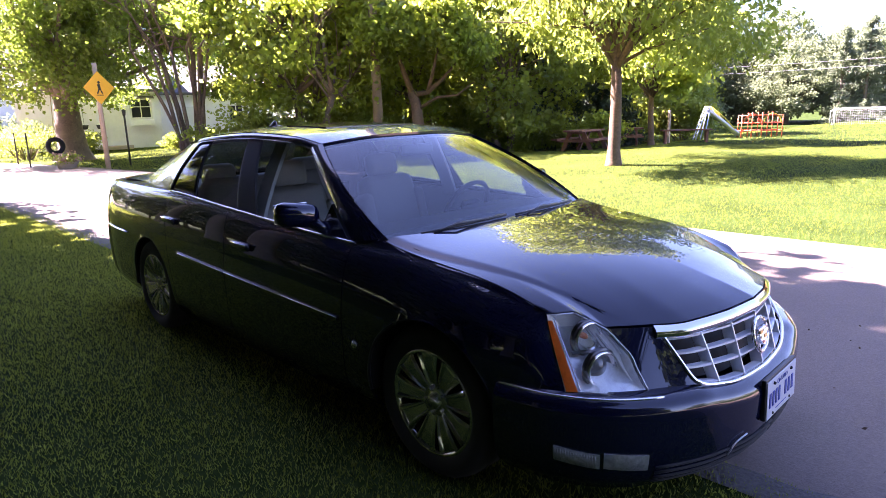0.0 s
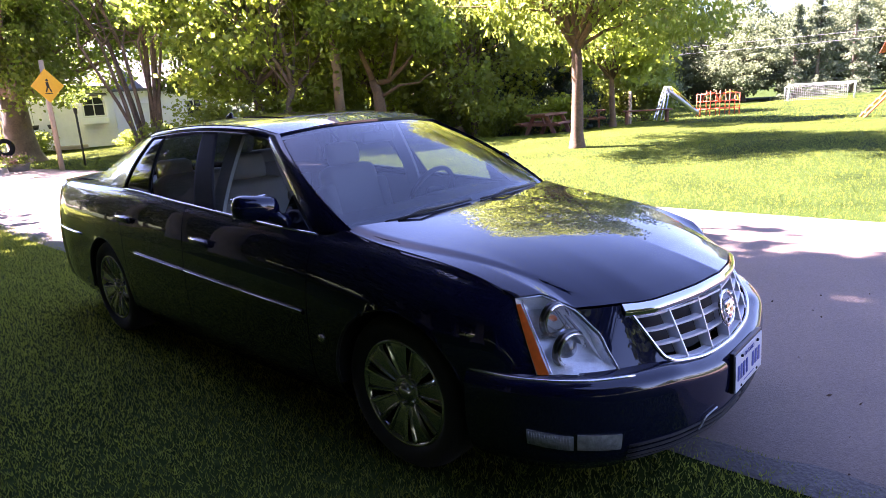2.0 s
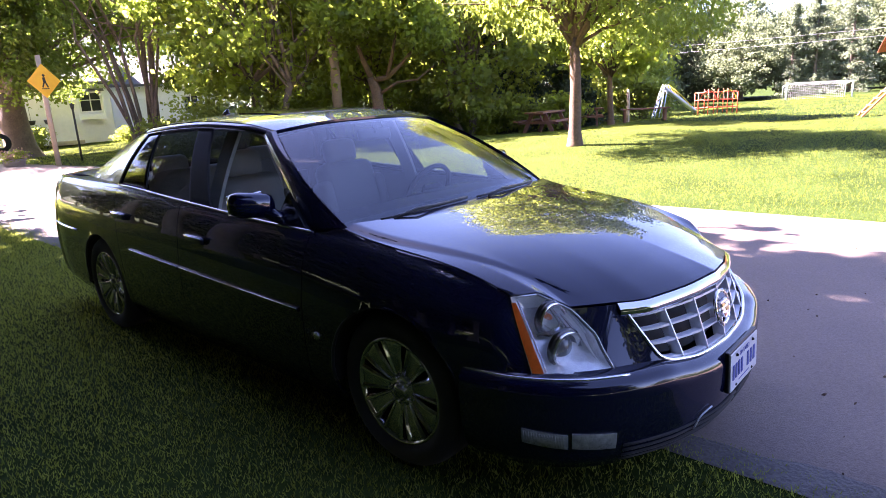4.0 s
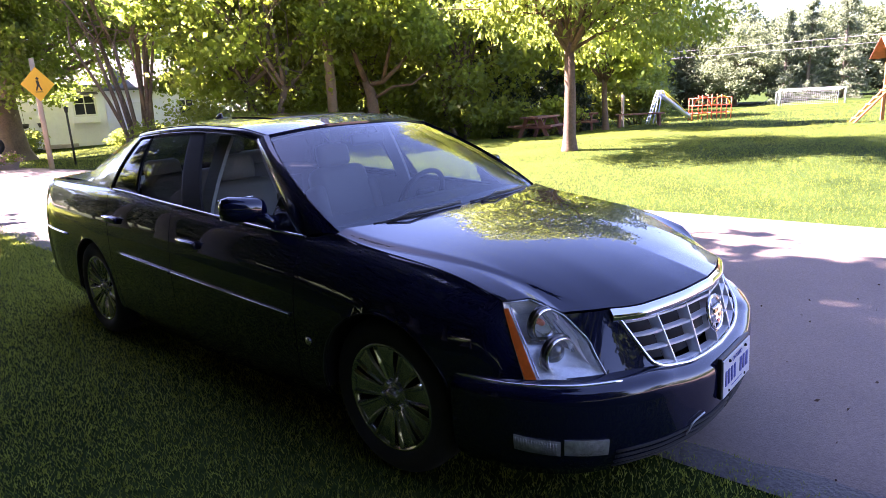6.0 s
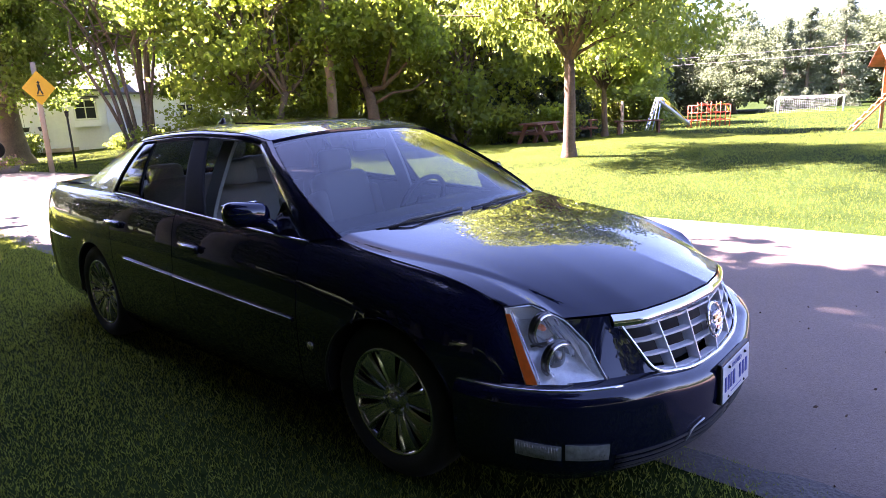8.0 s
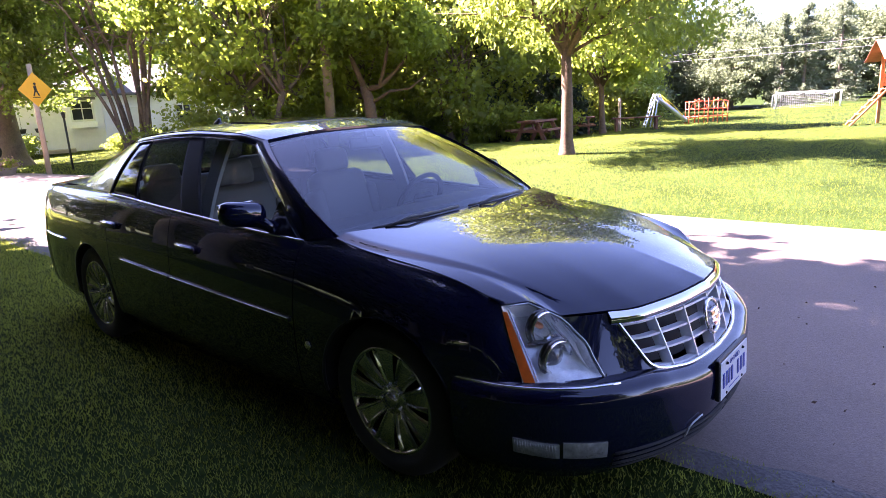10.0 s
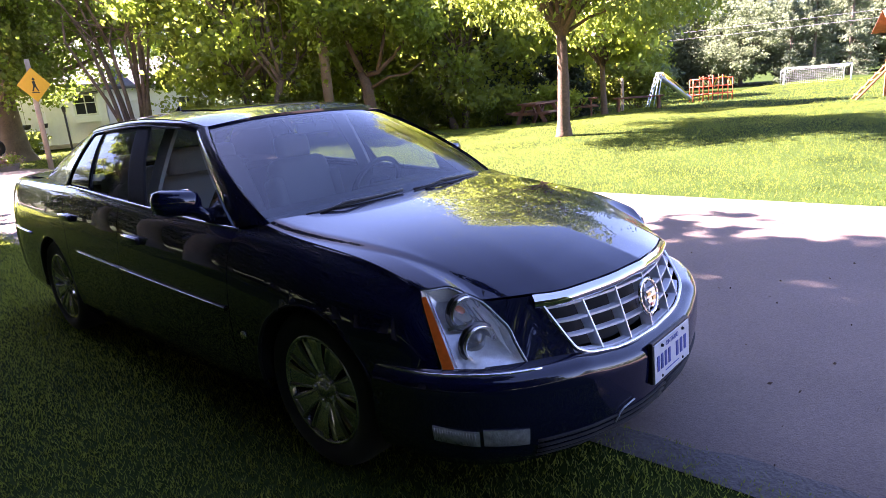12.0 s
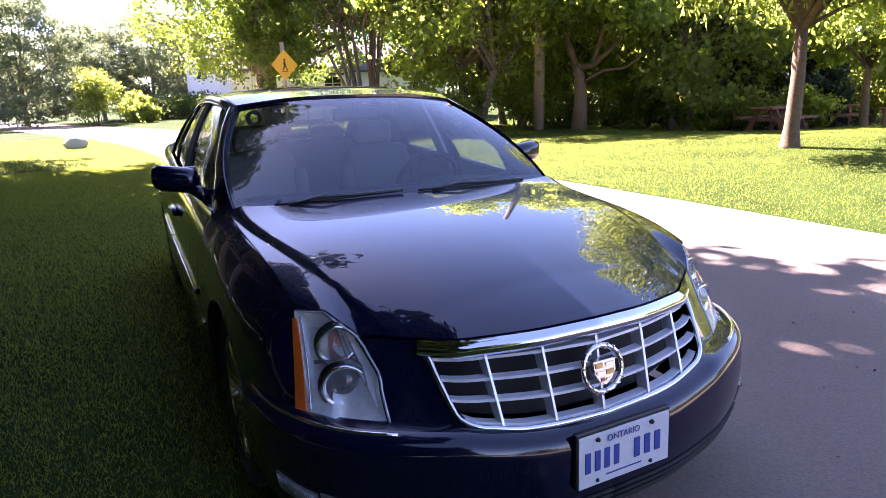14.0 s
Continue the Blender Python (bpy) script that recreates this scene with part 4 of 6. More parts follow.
for sgn in (-1, 1):
    g = pane("front_window", 0.885, 0.055, 0.30, -0.155, sgn, M_TINT, "clear front door glass", inset=0.012)
    g.visible_shadow = False
    g = pane("rear_window", -0.165, -0.745, -0.310, -0.845, sgn, M_PRIVACY, "tinted rear door glass", inset=0.012)
    g.visible_shadow = False
    for nm, a in (("b_pillar", (0.055, -0.165, -0.155, -0.310)), ("quarter_trim", (-0.745, -1.165, -0.845, -1.02))):
        o = pane(nm, *a, sgn, M_DARK if nm == "b_pillar" else M_DARKPANE, "matte black pillar cover" if nm == "b_pillar" else "dark glossy quarter pane")
        s = o.modifiers.new("thick", "SOLIDIFY")
        s.thickness = 0.012
    # C pillar from the quarter pane to the back window
    def c_pillar(u, v, sgn=sgn):
        lo = window_low(-1.175).lerp(Vector((-1.90, 0.690, 1.068)), u)
        hi = window_high(-1.03).lerp(Vector((-1.345, 0.545, 1.350)), u)
        p = lo.lerp(hi, v)
        b = 4 * v * (1 - v)
        return (p.x, sgn * (p.y + 0.022 * b * (1 - 0.3 * u) + 0.012 * math.sin(math.pi * u)), p.z)
    sheet("c_pillar", c_pillar, 16, 16, M_PAINT, car, thick=0.02)
    # roof rail over the doors, and the A pillar down to the fender
    def rail_strip(u, v, sgn=sgn):
        x = 0.36 - 1.42 * u
        a, r = window_high(x), rail(x)
        p = a.lerp(Vector((x, r[0], r[1])), v)
        return (p.x, sgn * (p.y + 0.008 * math.sin(math.pi * v)), p.z + 0.004 * math.sin(math.pi * v))
    sheet("roof_rail", rail_strip, 30, 6, M_PAINT, car, thick=0.012)
    def a_pillar(u, v, sgn=sgn):
        outer = Vector((0.925, 0.806, 0.950)).lerp(Vector((0.33, window_high(0.33).y, window_high(0.33).z)), u)
        s = shield_point(u, 1.0, 1)
        inner = Vector(s) + Vector((-0.004, 0.006, 0.004))
        b = 4 * u * (1 - u)
        p = outer.lerp(inner, v)
        return (p.x, sgn * (p.y + 0.014 * b * (1 - v) + 0.012 * math.sin(math.pi * v)), p.z + 0.018 * b * (1 - v) + 0.008 * math.sin(math.pi * v))
    sheet("a_pillar", a_pillar, 20, 8, M_PAINT, car, thick=0.014)
    sheet("a_pillar_trim", lambda u, v, f=a_pillar: (lambda p: (p[0] - 0.03, p[1] * 0.965, p[2] - 0.02))(f(u, v)), 14, 5, M_TRIM, car, "grey inner pillar trim")
    sheet("b_pillar_trim", lambda u, v, sgn=sgn: (0.03 - 0.12 * u, sgn * (0.77 - 0.20 * v ** 1.3), 0.92 + 0.46 * v), 4, 10, M_TRIM, car, "light grey inner pillar trim", thick=0.02)
    # thin bright beads: belt, window surround
    bead = [(x, sgn * (float(top_y(x)) + 0.004), float(top_z(x)) + 0.003) for x in np.linspace(0.93, -1.17, 30)]
    part("belt_chrome", tube(bead, 0.0065, 6), M_CHROME, car, "thin chrome belt strip", True)
    p0, p1 = window_low(-1.17), window_high(-1.025)
    bead = [tuple(Vector((0, 0, 0)) + Vector((p0.lerp(p1, v).x, sgn * (p0.lerp(p1, v).y + 0.088 * v * (1 - v) + 0.008), p0.lerp(p1, v).z))) for v in np.linspace(0, 1, 10)]
    part("quarter_chrome", tube(bead, 0.006, 6), M_CHROME, car, "thin chrome window edge", True)
    bead = [(x, sgn * (window_high(x).y + 0.006), window_high(x).z + 0.002) for x in np.linspace(0.32, -1.02, 20)]
    part("frame_bead", tube([a_pillar(u, 0.03) for u in np.linspace(0.02, 0.97, 10)] + bead, 0.004, 6), M_GLOSSBLACK, car, "black window seal", True)
    # door inner panels
    sheet("door_card", lambda u, v, sgn=sgn: (-1.0 + 1.85 * u, sgn * (0.775 - 0.05 * math.sin(math.pi * v)), 0.96 + 0.04 * (1 - u) - 0.62 * v), 10, 8, M_TRIM, car, "grey door card")
    # door mirror
    m = thing("door_mirror", pose(0, 0, 0), "", "")
    m.parent = car
    m["label"] = "dark blue folding door mirror"
    shell = bmesh.new()
    add_box(shell, pose(0.640, sgn * 0.922, 1.072, 0, 0, sgn * 14), (0.115, 0.205, 0.118), 0.040)
    for v in shell.verts:
        k = (v.co.y * sgn - 0.922) / 0.12
        v.co.z += 0.010 * k - 0.012 * max(0, -k)
        v.co.x -= 0.030 * max(0, k) ** 2
    part("housing", shell, M_PAINT, m, "", True)
    part("mirror_glass", box(pose(0.580, sgn * 0.922, 1.072, 0, 0, sgn * 8), (0.006, 0.175, 0.095), 0.002), M_CHROME, m, "mirror glass")
    arm = tube([(0.67, sgn * 0.880, 1.045), (0.695, sgn * 0.84, 1.010), (0.72, sgn * 0.800, 0.990)], [0.036, 0.028, 0.040], 10)
    part("arm", arm, M_PAINT, m, "", True)
    sail = bmesh.new()
    pts = [window_low(0.885), window_low(0.66), window_low(0.885).lerp(window_high(0.30), 0.36)]
    vs = [sail.verts.new((p.x, sgn * (p.y + 0.006), p.z)) for p in pts]
    ws2 = [sail.verts.new((p.x, sgn * (p.y - 0.02), p.z)) for p in pts]
    sail.faces.new(vs)
    sail.faces.new(ws2[::-1])
    for k in range(3):
        sail.faces.new((vs[k], vs[(k + 1) % 3], ws2[(k + 1) % 3], ws2[k]))
    part("sail_panel", sail, M_GLOSSBLACK, m, "black sail panel")

# rear window, boot lid, rear end
def back_point(u, v, sgn):
    hi = Vector(roof_point(1, v, 1))
    lo = Vector((-1.93 + 0.05 * v * v, 0.66 * v, 1.092 - 0.02 * v * v))
    p = hi.lerp(lo, u)
    b = 4 * u * (1 - u)
    return (p.x - 0.02 * b, sgn * p.y, p.z + 0.03 * b)


g = sheet("back_window", full(back_point), 14, 21, M_PRIVACY, car, "tinted rear window")
g.visible_shadow = False


def boot_point(u, v, sgn):
    lo_y = 0.69 + 0.02 * math.sin(math.pi * u)
    x = -1.93 + (-2.64 + 1.93) * u - 0.03 * (1 - v * v) * u
    z = 1.092 + 0.012 * math.sin(math.pi * u) - 0.030 * v ** 3 - 0.03 * u ** 4
    return (x, sgn * (lo_y if v > 0.999 else lo_y * v), z)


sheet("boot_lid", full(boot_point), 14, 31, M_PAINT, car, thick=0.012)
for sgn in (-1, 1):
    sheet("quarter_top", lambda u, v, sgn=sgn: (lambda a, b: (a[0] * (1 - v) + b[0] * v, a[1] * (1 - v) + b[1] * v, a[2] * (1 - v) + b[2] * v + 0.004 * math.sin(math.pi * v)))((-1.88 - 0.70 * u, sgn * (0.697 + 0.02 * math.sin(math.pi * u)), 1.066 - 0.012 * u), side_point(-1.20 - 1.38 * u, 0.0, sgn)), 20, 5, M_PAINT, car, thick=0.01)
def rear_point(u, v, sgn):
    """u from the sill to the top, v from the middle to the side."""
    e = Vector(side_point(-2.46, 1 - u, 1))
    deep = float(np.interp(e.z, [0.2, 0.3, 0.62, 0.68, 0.70, 1.0, 1.05], [0.20, 0.25, 0.27, 0.25, 0.22, 0.20, 0.17]))
    a = math.pi / 2 * v
    return (e.x - deep * math.cos(a) ** 0.55, sgn * (e.y - 0.004) * math.sin(a) ** 0.55, e.z)


sheet("rear_end", full(rear_point), 28, 61, M_PAINT, car, thick=0.004)
for sgn in (-1, 1):
    sheet("tail_lamp", lambda u, v, sgn=sgn: (lambda p: (p[0] - 0.006, p[1] + sgn * 0.003, p[2]))(rear_point(0.50 + 0.42 * u, 0.60 + 0.16 * v, sgn)), 12, 6, M_RED, car, "tall red tail lamp", thick=0.006)
    vz = v_at(-2.46, 0.69)
    part("bumper_chrome", tube([rear_point(1 - vz, 0.4 + 0.6 * i / 16, sgn) for i in range(17)] + [side_point(-2.42 + 0.50 * i / 8, v_at(-2.3, 0.69), sgn, 0.004) for i in range(9)], 0.008, 6), M_CHROME, car, "chrome bead along the bumper", True)

# --- wipers and cowl ---
sheet("cowl", lambda u, v: (lambda a, b: tuple(Vector(a).lerp(Vector(b), u) - Vector((0, 0, 0.012 * math.sin(math.pi * u)))))(full(hood_point)(0, v), full(shield_point)(0.02, v)), 5, 31, M_BLACK, car, "black cowl panel")
for y0, y1 in ((-0.60, -0.05), (0.02, 0.58)):
    pts = [(lambda p: (p[0] + 0.015, p[1], p[2] + 0.014))(shield_point(0.004 + 0.014 * i / 9, abs(y0 + (y1 - y0) * i / 9) / 0.742, 1 if y0 + (y1 - y0) * i / 9 > 0 else -1)) for i in range(10)]
    w = part("wiper", tube(pts, [0.006] * 3 + [0.008] * 7, 6), M_BLACK, car, "black wiper blade", True)
    part("wiper_arm", tube([pts[7], (pts[3][0] + 0.02, pts[3][1], pts[3][2] + 0.016), (pts[0][0] + 0.035, pts[0][1] + 0.05, pts[0][2] - 0.004)], 0.007, 6), M_BLACK, w, "", True)

# --- hidden core: floor, bulkheads, wheel wells ---
core = bmesh.new()
add_box(core, pose(0.0, 0, 0.235), (4.6, 1.20, 0.05))
add_box(core, pose(-0.1, 0, 0.21), (1.95, 1.62, 0.03))
add_box(core, pose(1.05, 0, 0.60), (0.04, 1.45, 0.66))
add_box(core, pose(1.60, 0, 0.50), (1.0, 0.95, 0.38))
add_box(core, pose(-1.22, 0, 0.62), (0.04, 1.40, 0.70))
add_box(core, pose(-2.05, 0, 0.62), (0.9, 1.05, 0.60))
part("underbody", core, M_DARK, car, "dark underbody and bulkheads")
for sx in (-1, 1):
    for sgn in (-1, 1):
        n = 24
        verts, faces = [], []
        for i in range(n + 1):
            a = math.pi * (1.08 * i / n - 0.04)
            for y in (0.885, 0.60, 0.52):
                r = ARCH_R + (0.004 if y > 0.6 else 0.0)
                verts.append((sx * AXLE + r * math.cos(a), sgn * y, TYRE_R + r * math.sin(a)))
        faces = grid_faces(n + 1, 3)
        faces.append(tuple(3 * i + 2 for i in range(n + 1)))
        child("wheel_well", mesh_from("wheel_well", verts, faces, M_DARK), car, "black wheel well")

# --- wheels ---
def build_wheel(name, m):
    wheel = thing(name, m, "", "")
    wheel.parent = car
    wheel["label"] = "nine-spoke polished alloy wheel with black tyre"
    R = TYRE_R
    v, f = lathe([(0.222, 0.075), (0.232, 0.098), (0.255, 0.112), (0.290, 0.113), (0.315, 0.104), (0.328, 0.088), (R, 0.066), (R + 0.001, 0.0), (R, -0.066), (0.325, -0.09), (0.29, -0.112), (0.24, -0.10), (0.222, -0.08)], 56, "y")
    tyre = child("tyre", mesh_from("tyre", v, f, M_RUBBER), wheel, "black rubber tyre")
    for k in (-2, -1, 1, 2):
        v, f = lathe([(R + 0.0015, k * 0.024 - 0.004), (R + 0.0035, k * 0.024), (R + 0.0015, k * 0.024 + 0.004)], 48, "y")
        child("tread_rib", mesh_from("tread_rib", v, f, M_RUBBER), tyre)
    v, f = lathe([(0.236, 0.098), (0.230, 0.103), (0.222, 0.100), (0.214, 0.088), (0.208, 0.040), (0.204, -0.05), (0.212, -0.08)], 56, "y")
    rim = child("rim", mesh_from("rim", v, f, M_RIM), wheel, "polished alloy rim")
    v, f = lathe([(0.205, 0.0), (0.10, 0.01), (0.001, 0.012)], 40, "y")
    child("brake_disc", mesh_from("brake_disc", v, f, M_DARK), rim, "dark brake disc")
    spoke = bmesh.new()
    # spoke along +z: a tapering trough with raised edges
    prof = [(-1.0, 0.0), (-0.82, 0.011), (-0.66, 0.012), (-0.5, 0.002), (0.5, 0.002), (0.66, 0.012), (0.82, 0.011), (1.0, 0.0)]
    rows = []
    for r, half, y in ((0.050, 0.022, 0.068), (0.09, 0.030, 0.078), (0.15, 0.043, 0.088), (0.205, 0.058, 0.092), (0.217, 0.064, 0.090)):
        rows.append([spoke.verts.new((half * a, y + d * min(1, r / 0.12), math.sqrt(max(0.0, r * r - (half * a) ** 2 * 0.5)))) for a, d in prof] + [spoke.verts.new((half * 0.8, y - 0.03, r)), spoke.verts.new((-half * 0.8, y - 0.03, r))])
    for a, b in zip(rows, rows[1:]):
        for k in range(10):
            spoke.faces.new((a[k], a[(k + 1) % 10], b[(k + 1) % 10], b[k]))
    me = bpy.data.meshes.new("spoke")
    spoke.to_mesh(me)
    spoke.free()
    me.materials.append(M_RIM)
    for k in range(9):
        child("spoke", me, rim, m=pose(0, 0, 0, 0, 40 * k + 6, 0))
    v, f = lathe([(0.075, 0.062), (0.072, 0.074), (0.055, 0.078), (0.036, 0.074), (0.034, 0.088), (0.028, 0.094), (0.001, 0.096)], 32, "y")
    hub = child("hub", mesh_from("hub", v, f, M_RIM), rim, "hub with plain centre cap")
    for k in range(5):
        a = math.radians(72 * k + 20)
        part("lug_nut", tube([(0.055 * math.sin(a), 0.072, 0.055 * math.cos(a)), (0.055 * math.sin(a), 0.092, 0.055 * math.cos(a))], [0.0105, 0.009], 6), M_CHROME, hub)
    return wheel


w0 = build_wheel("wheel", pose(AXLE, -0.762, TYRE_R, 0, 0, 180))
for x, y, rz, ry in ((-AXLE, -0.772, 180, 23), (AXLE, 0.762, 0, 11), (-AXLE, 0.772, 0, 31)):
    copy_thing(w0, pose(x, y, TYRE_R) @ pose(0, 0, 0, 0, 0, rz) @ pose(0, 0, 0, 0, ry, 0))

# --- cabin ---
def seat(x, y, w, rear=False):
    s = thing("rear_bench" if rear else "front_seat", pose(x, y, 0), "", "")
    s.parent = car
    s["label"] = "grey leather seat with headrest"
    cush = bmesh.new()
    add_box(cush, pose(0.0, 0, 0.50, 0, -6, 0), (0.54, w, 0.16), 0.05)
    part("cushion", cush, M_LEATHER, s, "", True)
    back = bmesh.new()
    add_box(back, pose(-0.33, 0, 0.80, 0, -14, 0), (0.16, w * 0.98, 0.62), 0.06)
    for v in back.verts:
        v.co.y *= 1.0 - 0.18 * max(0.0, (v.co.z - 0.85) / 0.25)
    part("backrest", back, M_LEATHER, s, "", True)
    for k in (-1, 0, 1) if rear else (0,):
        if rear and k == 0:
            continue
        hr = bmesh.new()
        add_box(hr, pose(-0.43 if not rear else -0.42, k * 0.38, 1.175 if not rear else 1.12, 0, -10, 0), (0.10, 0.27, 0.17), 0.045)
        hd = part("headrest", hr, M_LEATHER, s, "", True)
        part("headrest_posts", tube([(-0.41, k * 0.38 - 0.05, 1.03), (-0.42, k * 0.38 - 0.05, 1.12)], 0.007, 6), M_CHROME, hd, "", True)
    for dy in (-0.24, 0.24) if not rear else ():
        bl = bmesh.new()
        add_box(bl, pose(-0.30, dy * w / 0.54, 0.76, 0, -14, 0), (0.16, 0.09, 0.46), 0.035)
        part("bolster", bl, M_LEATHER, s, "", True)


seat(0.10, -0.38, 0.54)
seat(0.10, 0.38, 0.54)
seat(-0.88, 0.0, 1.30, True)
dash = bmesh.new()
add_box(dash, pose(0.86, 0, 0.82, 0, 8, 0), (0.42, 1.46, 0.22), 0.05)
add_box(dash, pose(0.74, 0.38, 0.93, 0, 10, 0), (0.16, 0.42, 0.08), 0.03)
add_box(dash, pose(0.20, 0, 0.42, 0, 0, 0), (0.9, 0.20, 0.30), 0.04)
part("dashboard", dash, M_DASH, car, "dark grey dashboard", True)
sheet("dash_top", lambda u, v: (0.66 + 0.52 * u, -0.70 + 1.4 * v, 0.945 + 0.022 * math.sin(math.pi * u) + 0.01 * u), 8, 12, M_DASH, car, "dark dash top", thick=0.02)
part("parcel_shelf", box(pose(-1.62, 0, 1.035, 0, 0, 0), (0.62, 1.18, 0.03), 0.008), M_TRIM, car, "grey parcel shelf")
sw = thing("steering_wheel", pose(0.52, 0.38, 0.93) @ pose(0, 0, 0, 0, -64, 0), "", "")
sw.parent = car
sw["label"] = "grey steering wheel"
part("wheel_rim", tube([(0.185 * math.cos(a), 0.185 * math.sin(a), 0) for a in [2 * math.pi * i / 32 for i in range(33)]], 0.016, 8, False), M_DASH, sw, "", True)
part("wheel_hub", add_box(box(pose(0, 0, -0.02), (0.13, 0.15, 0.05), 0.02), pose(0, 0, -0.01), (0.03, 0.36, 0.02), 0.006), M_DASH, sw)
rv = part("rear_view_mirror", box(pose(0.50, 0.0, 1.325, 0, -8, 0), (0.03, 0.24, 0.065), 0.014), M_BLACK, car, "black rear-view mirror")
part("mirror_stem", tube([(0.51, 0, 1.33), (0.50, 0, 1.385)], 0.010, 8), M_BLACK, rv)


# the left half is a little wider than the right
LEFT, LEFT_NOSE = 1.07, 1.155
for ob in car.children_recursive:
    if ob.type == "MESH" and ob.name.split(".")[0] not in ("tyre", "tread_rib", "rim", "brake_disc", "spoke", "hub", "lug_nut") and ob.parent.name.split(".")[0] not in ("front_seat", "rear_bench", "steering_wheel"):
        co = np.empty(3 * len(ob.data.vertices))
        ob.data.vertices.foreach_get("co", co)
        co = co.reshape(-1, 3)
        co[:, 1] = np.where(co[:, 1] > 0, co[:, 1] * np.interp(co[:, 0], [1.2, 2.1], [LEFT, LEFT_NOSE]), co[:, 1])
        ob.data.vertices.foreach_set("co", co.ravel())
        ob.data.update()
    elif ob.location.y > 0:
        ob.location.y *= LEFT

# ---- trees ----
def leaf_mesh(name, centres, mat, size, seed, slim=0.75, droop=0.3):
    """Leaves as bent four-cornered blades round the given centres."""
    r = np.random.default_rng(seed)
    n = len(centres)
    d = r.normal(size=(n, 3))
    d[:, 2] -= droop * 2
    d /= np.linalg.norm(d, axis=1)[:, None]
    o = np.cross(d, r.normal(size=(n, 3)))
    o /= np.linalg.norm(o, axis=1)[:, None] + 1e-9
    up = np.cross(d, o)
    s = (size * r.uniform(0.6, 1.35, n))[:, None]
    v = np.zeros((n, 4, 3))
    v[:, 0] = centres - d * s * 0.5
    v[:, 1] = centres + o * s * slim * 0.5 + up * s * 0.10
    v[:, 2] = centres + d * s * 0.5
    v[:, 3] = centres - o * s * slim * 0.5 + up * s * 0.10
    me = bpy.data.meshes.new(name)
    me.vertices.add(4 * n)
    me.loops.add(4 * n)
    me.polygons.add(n)
    me.vertices.foreach_set("co", v.ravel())
    me.loops.foreach_set("vertex_index", np.arange(4 * n, dtype=np.int32))
    me.polygons.foreach_set("loop_start", np.arange(0, 4 * n, 4, dtype=np.int32))
    me.materials.append(mat)
    me.update(calc_edges=True)
    return me


def cloud(r, blobs, n, clump=0.28, per=60):
    """Leaf places: sprays of leaves on and in a number of lobes."""
    w = np.array([b[3] * b[4] for b in blobs])
    m = max(1, n // per)
    pick = r.choice(len(blobs), m, p=w / w.sum())
    c = np.array([b[:3] for b in blobs])[pick]
    rad = np.array([[b[3], b[3], b[4]] for b in blobs])[pick]
    q = r.normal(size=(m, 3))
    q /= np.linalg.norm(q, axis=1)[:, None]
    q *= (r.uniform(0.25, 1.0, m) ** 0.5)[:, None]
    c = c + q * rad
    spread = r.normal(size=(m, per, 3)) * clump * np.array([1, 1, 0.6])
    return (c[:, None] + spread).reshape(-1, 3)


def limbs(bm, r, base, tips, r0, fork, n=9):
    """Trunk to the fork and limbs from there to the tips."""
    base, fork = Vector(base), Vector(fork)
    mid = base.lerp(fork, 0.5) + Vector((r.normal() * 0.05, r.normal() * 0.05, 0))
    add_tube(bm, [base - Vector((0, 0, 0.15)), base + Vector((0, 0, 0.06)), base.lerp(fork, 0.15), mid, fork], [r0 * 1.9, r0 * 1.45, r0 * 1.1, r0, r0 * 0.82], n)
    for t in tips:
        t = Vector(t)
        k = fork.lerp(base, r.uniform(0, 0.12))
        a = k.lerp(t, 0.35) + Vector((r.normal() * 0.12, r.normal() * 0.12, r.uniform(0, 0.3)))
        b = k.lerp(t, 0.7) + Vector((r.normal() * 0.18, r.normal() * 0.18, r.normal() * 0.1))
        f = r.uniform(0.35, 0.6)
        add_tube(bm, [k, a, b, t], [r0 * f, r0 * f * 0.7, r0 * f * 0.42, r0 * 0.08], 6)
        for _ in range(3):
            e = b + Vector((r.normal() * 0.8, r.normal() * 0.8, r.uniform(-0.1, 0.9)))
            add_tube(bm, [a.lerp(b, r.uniform(0.3, 1)), b.lerp(e, 0.6), e], [r0 * f * 0.35, r0 * f * 0.2, r0 * 0.04], 5)


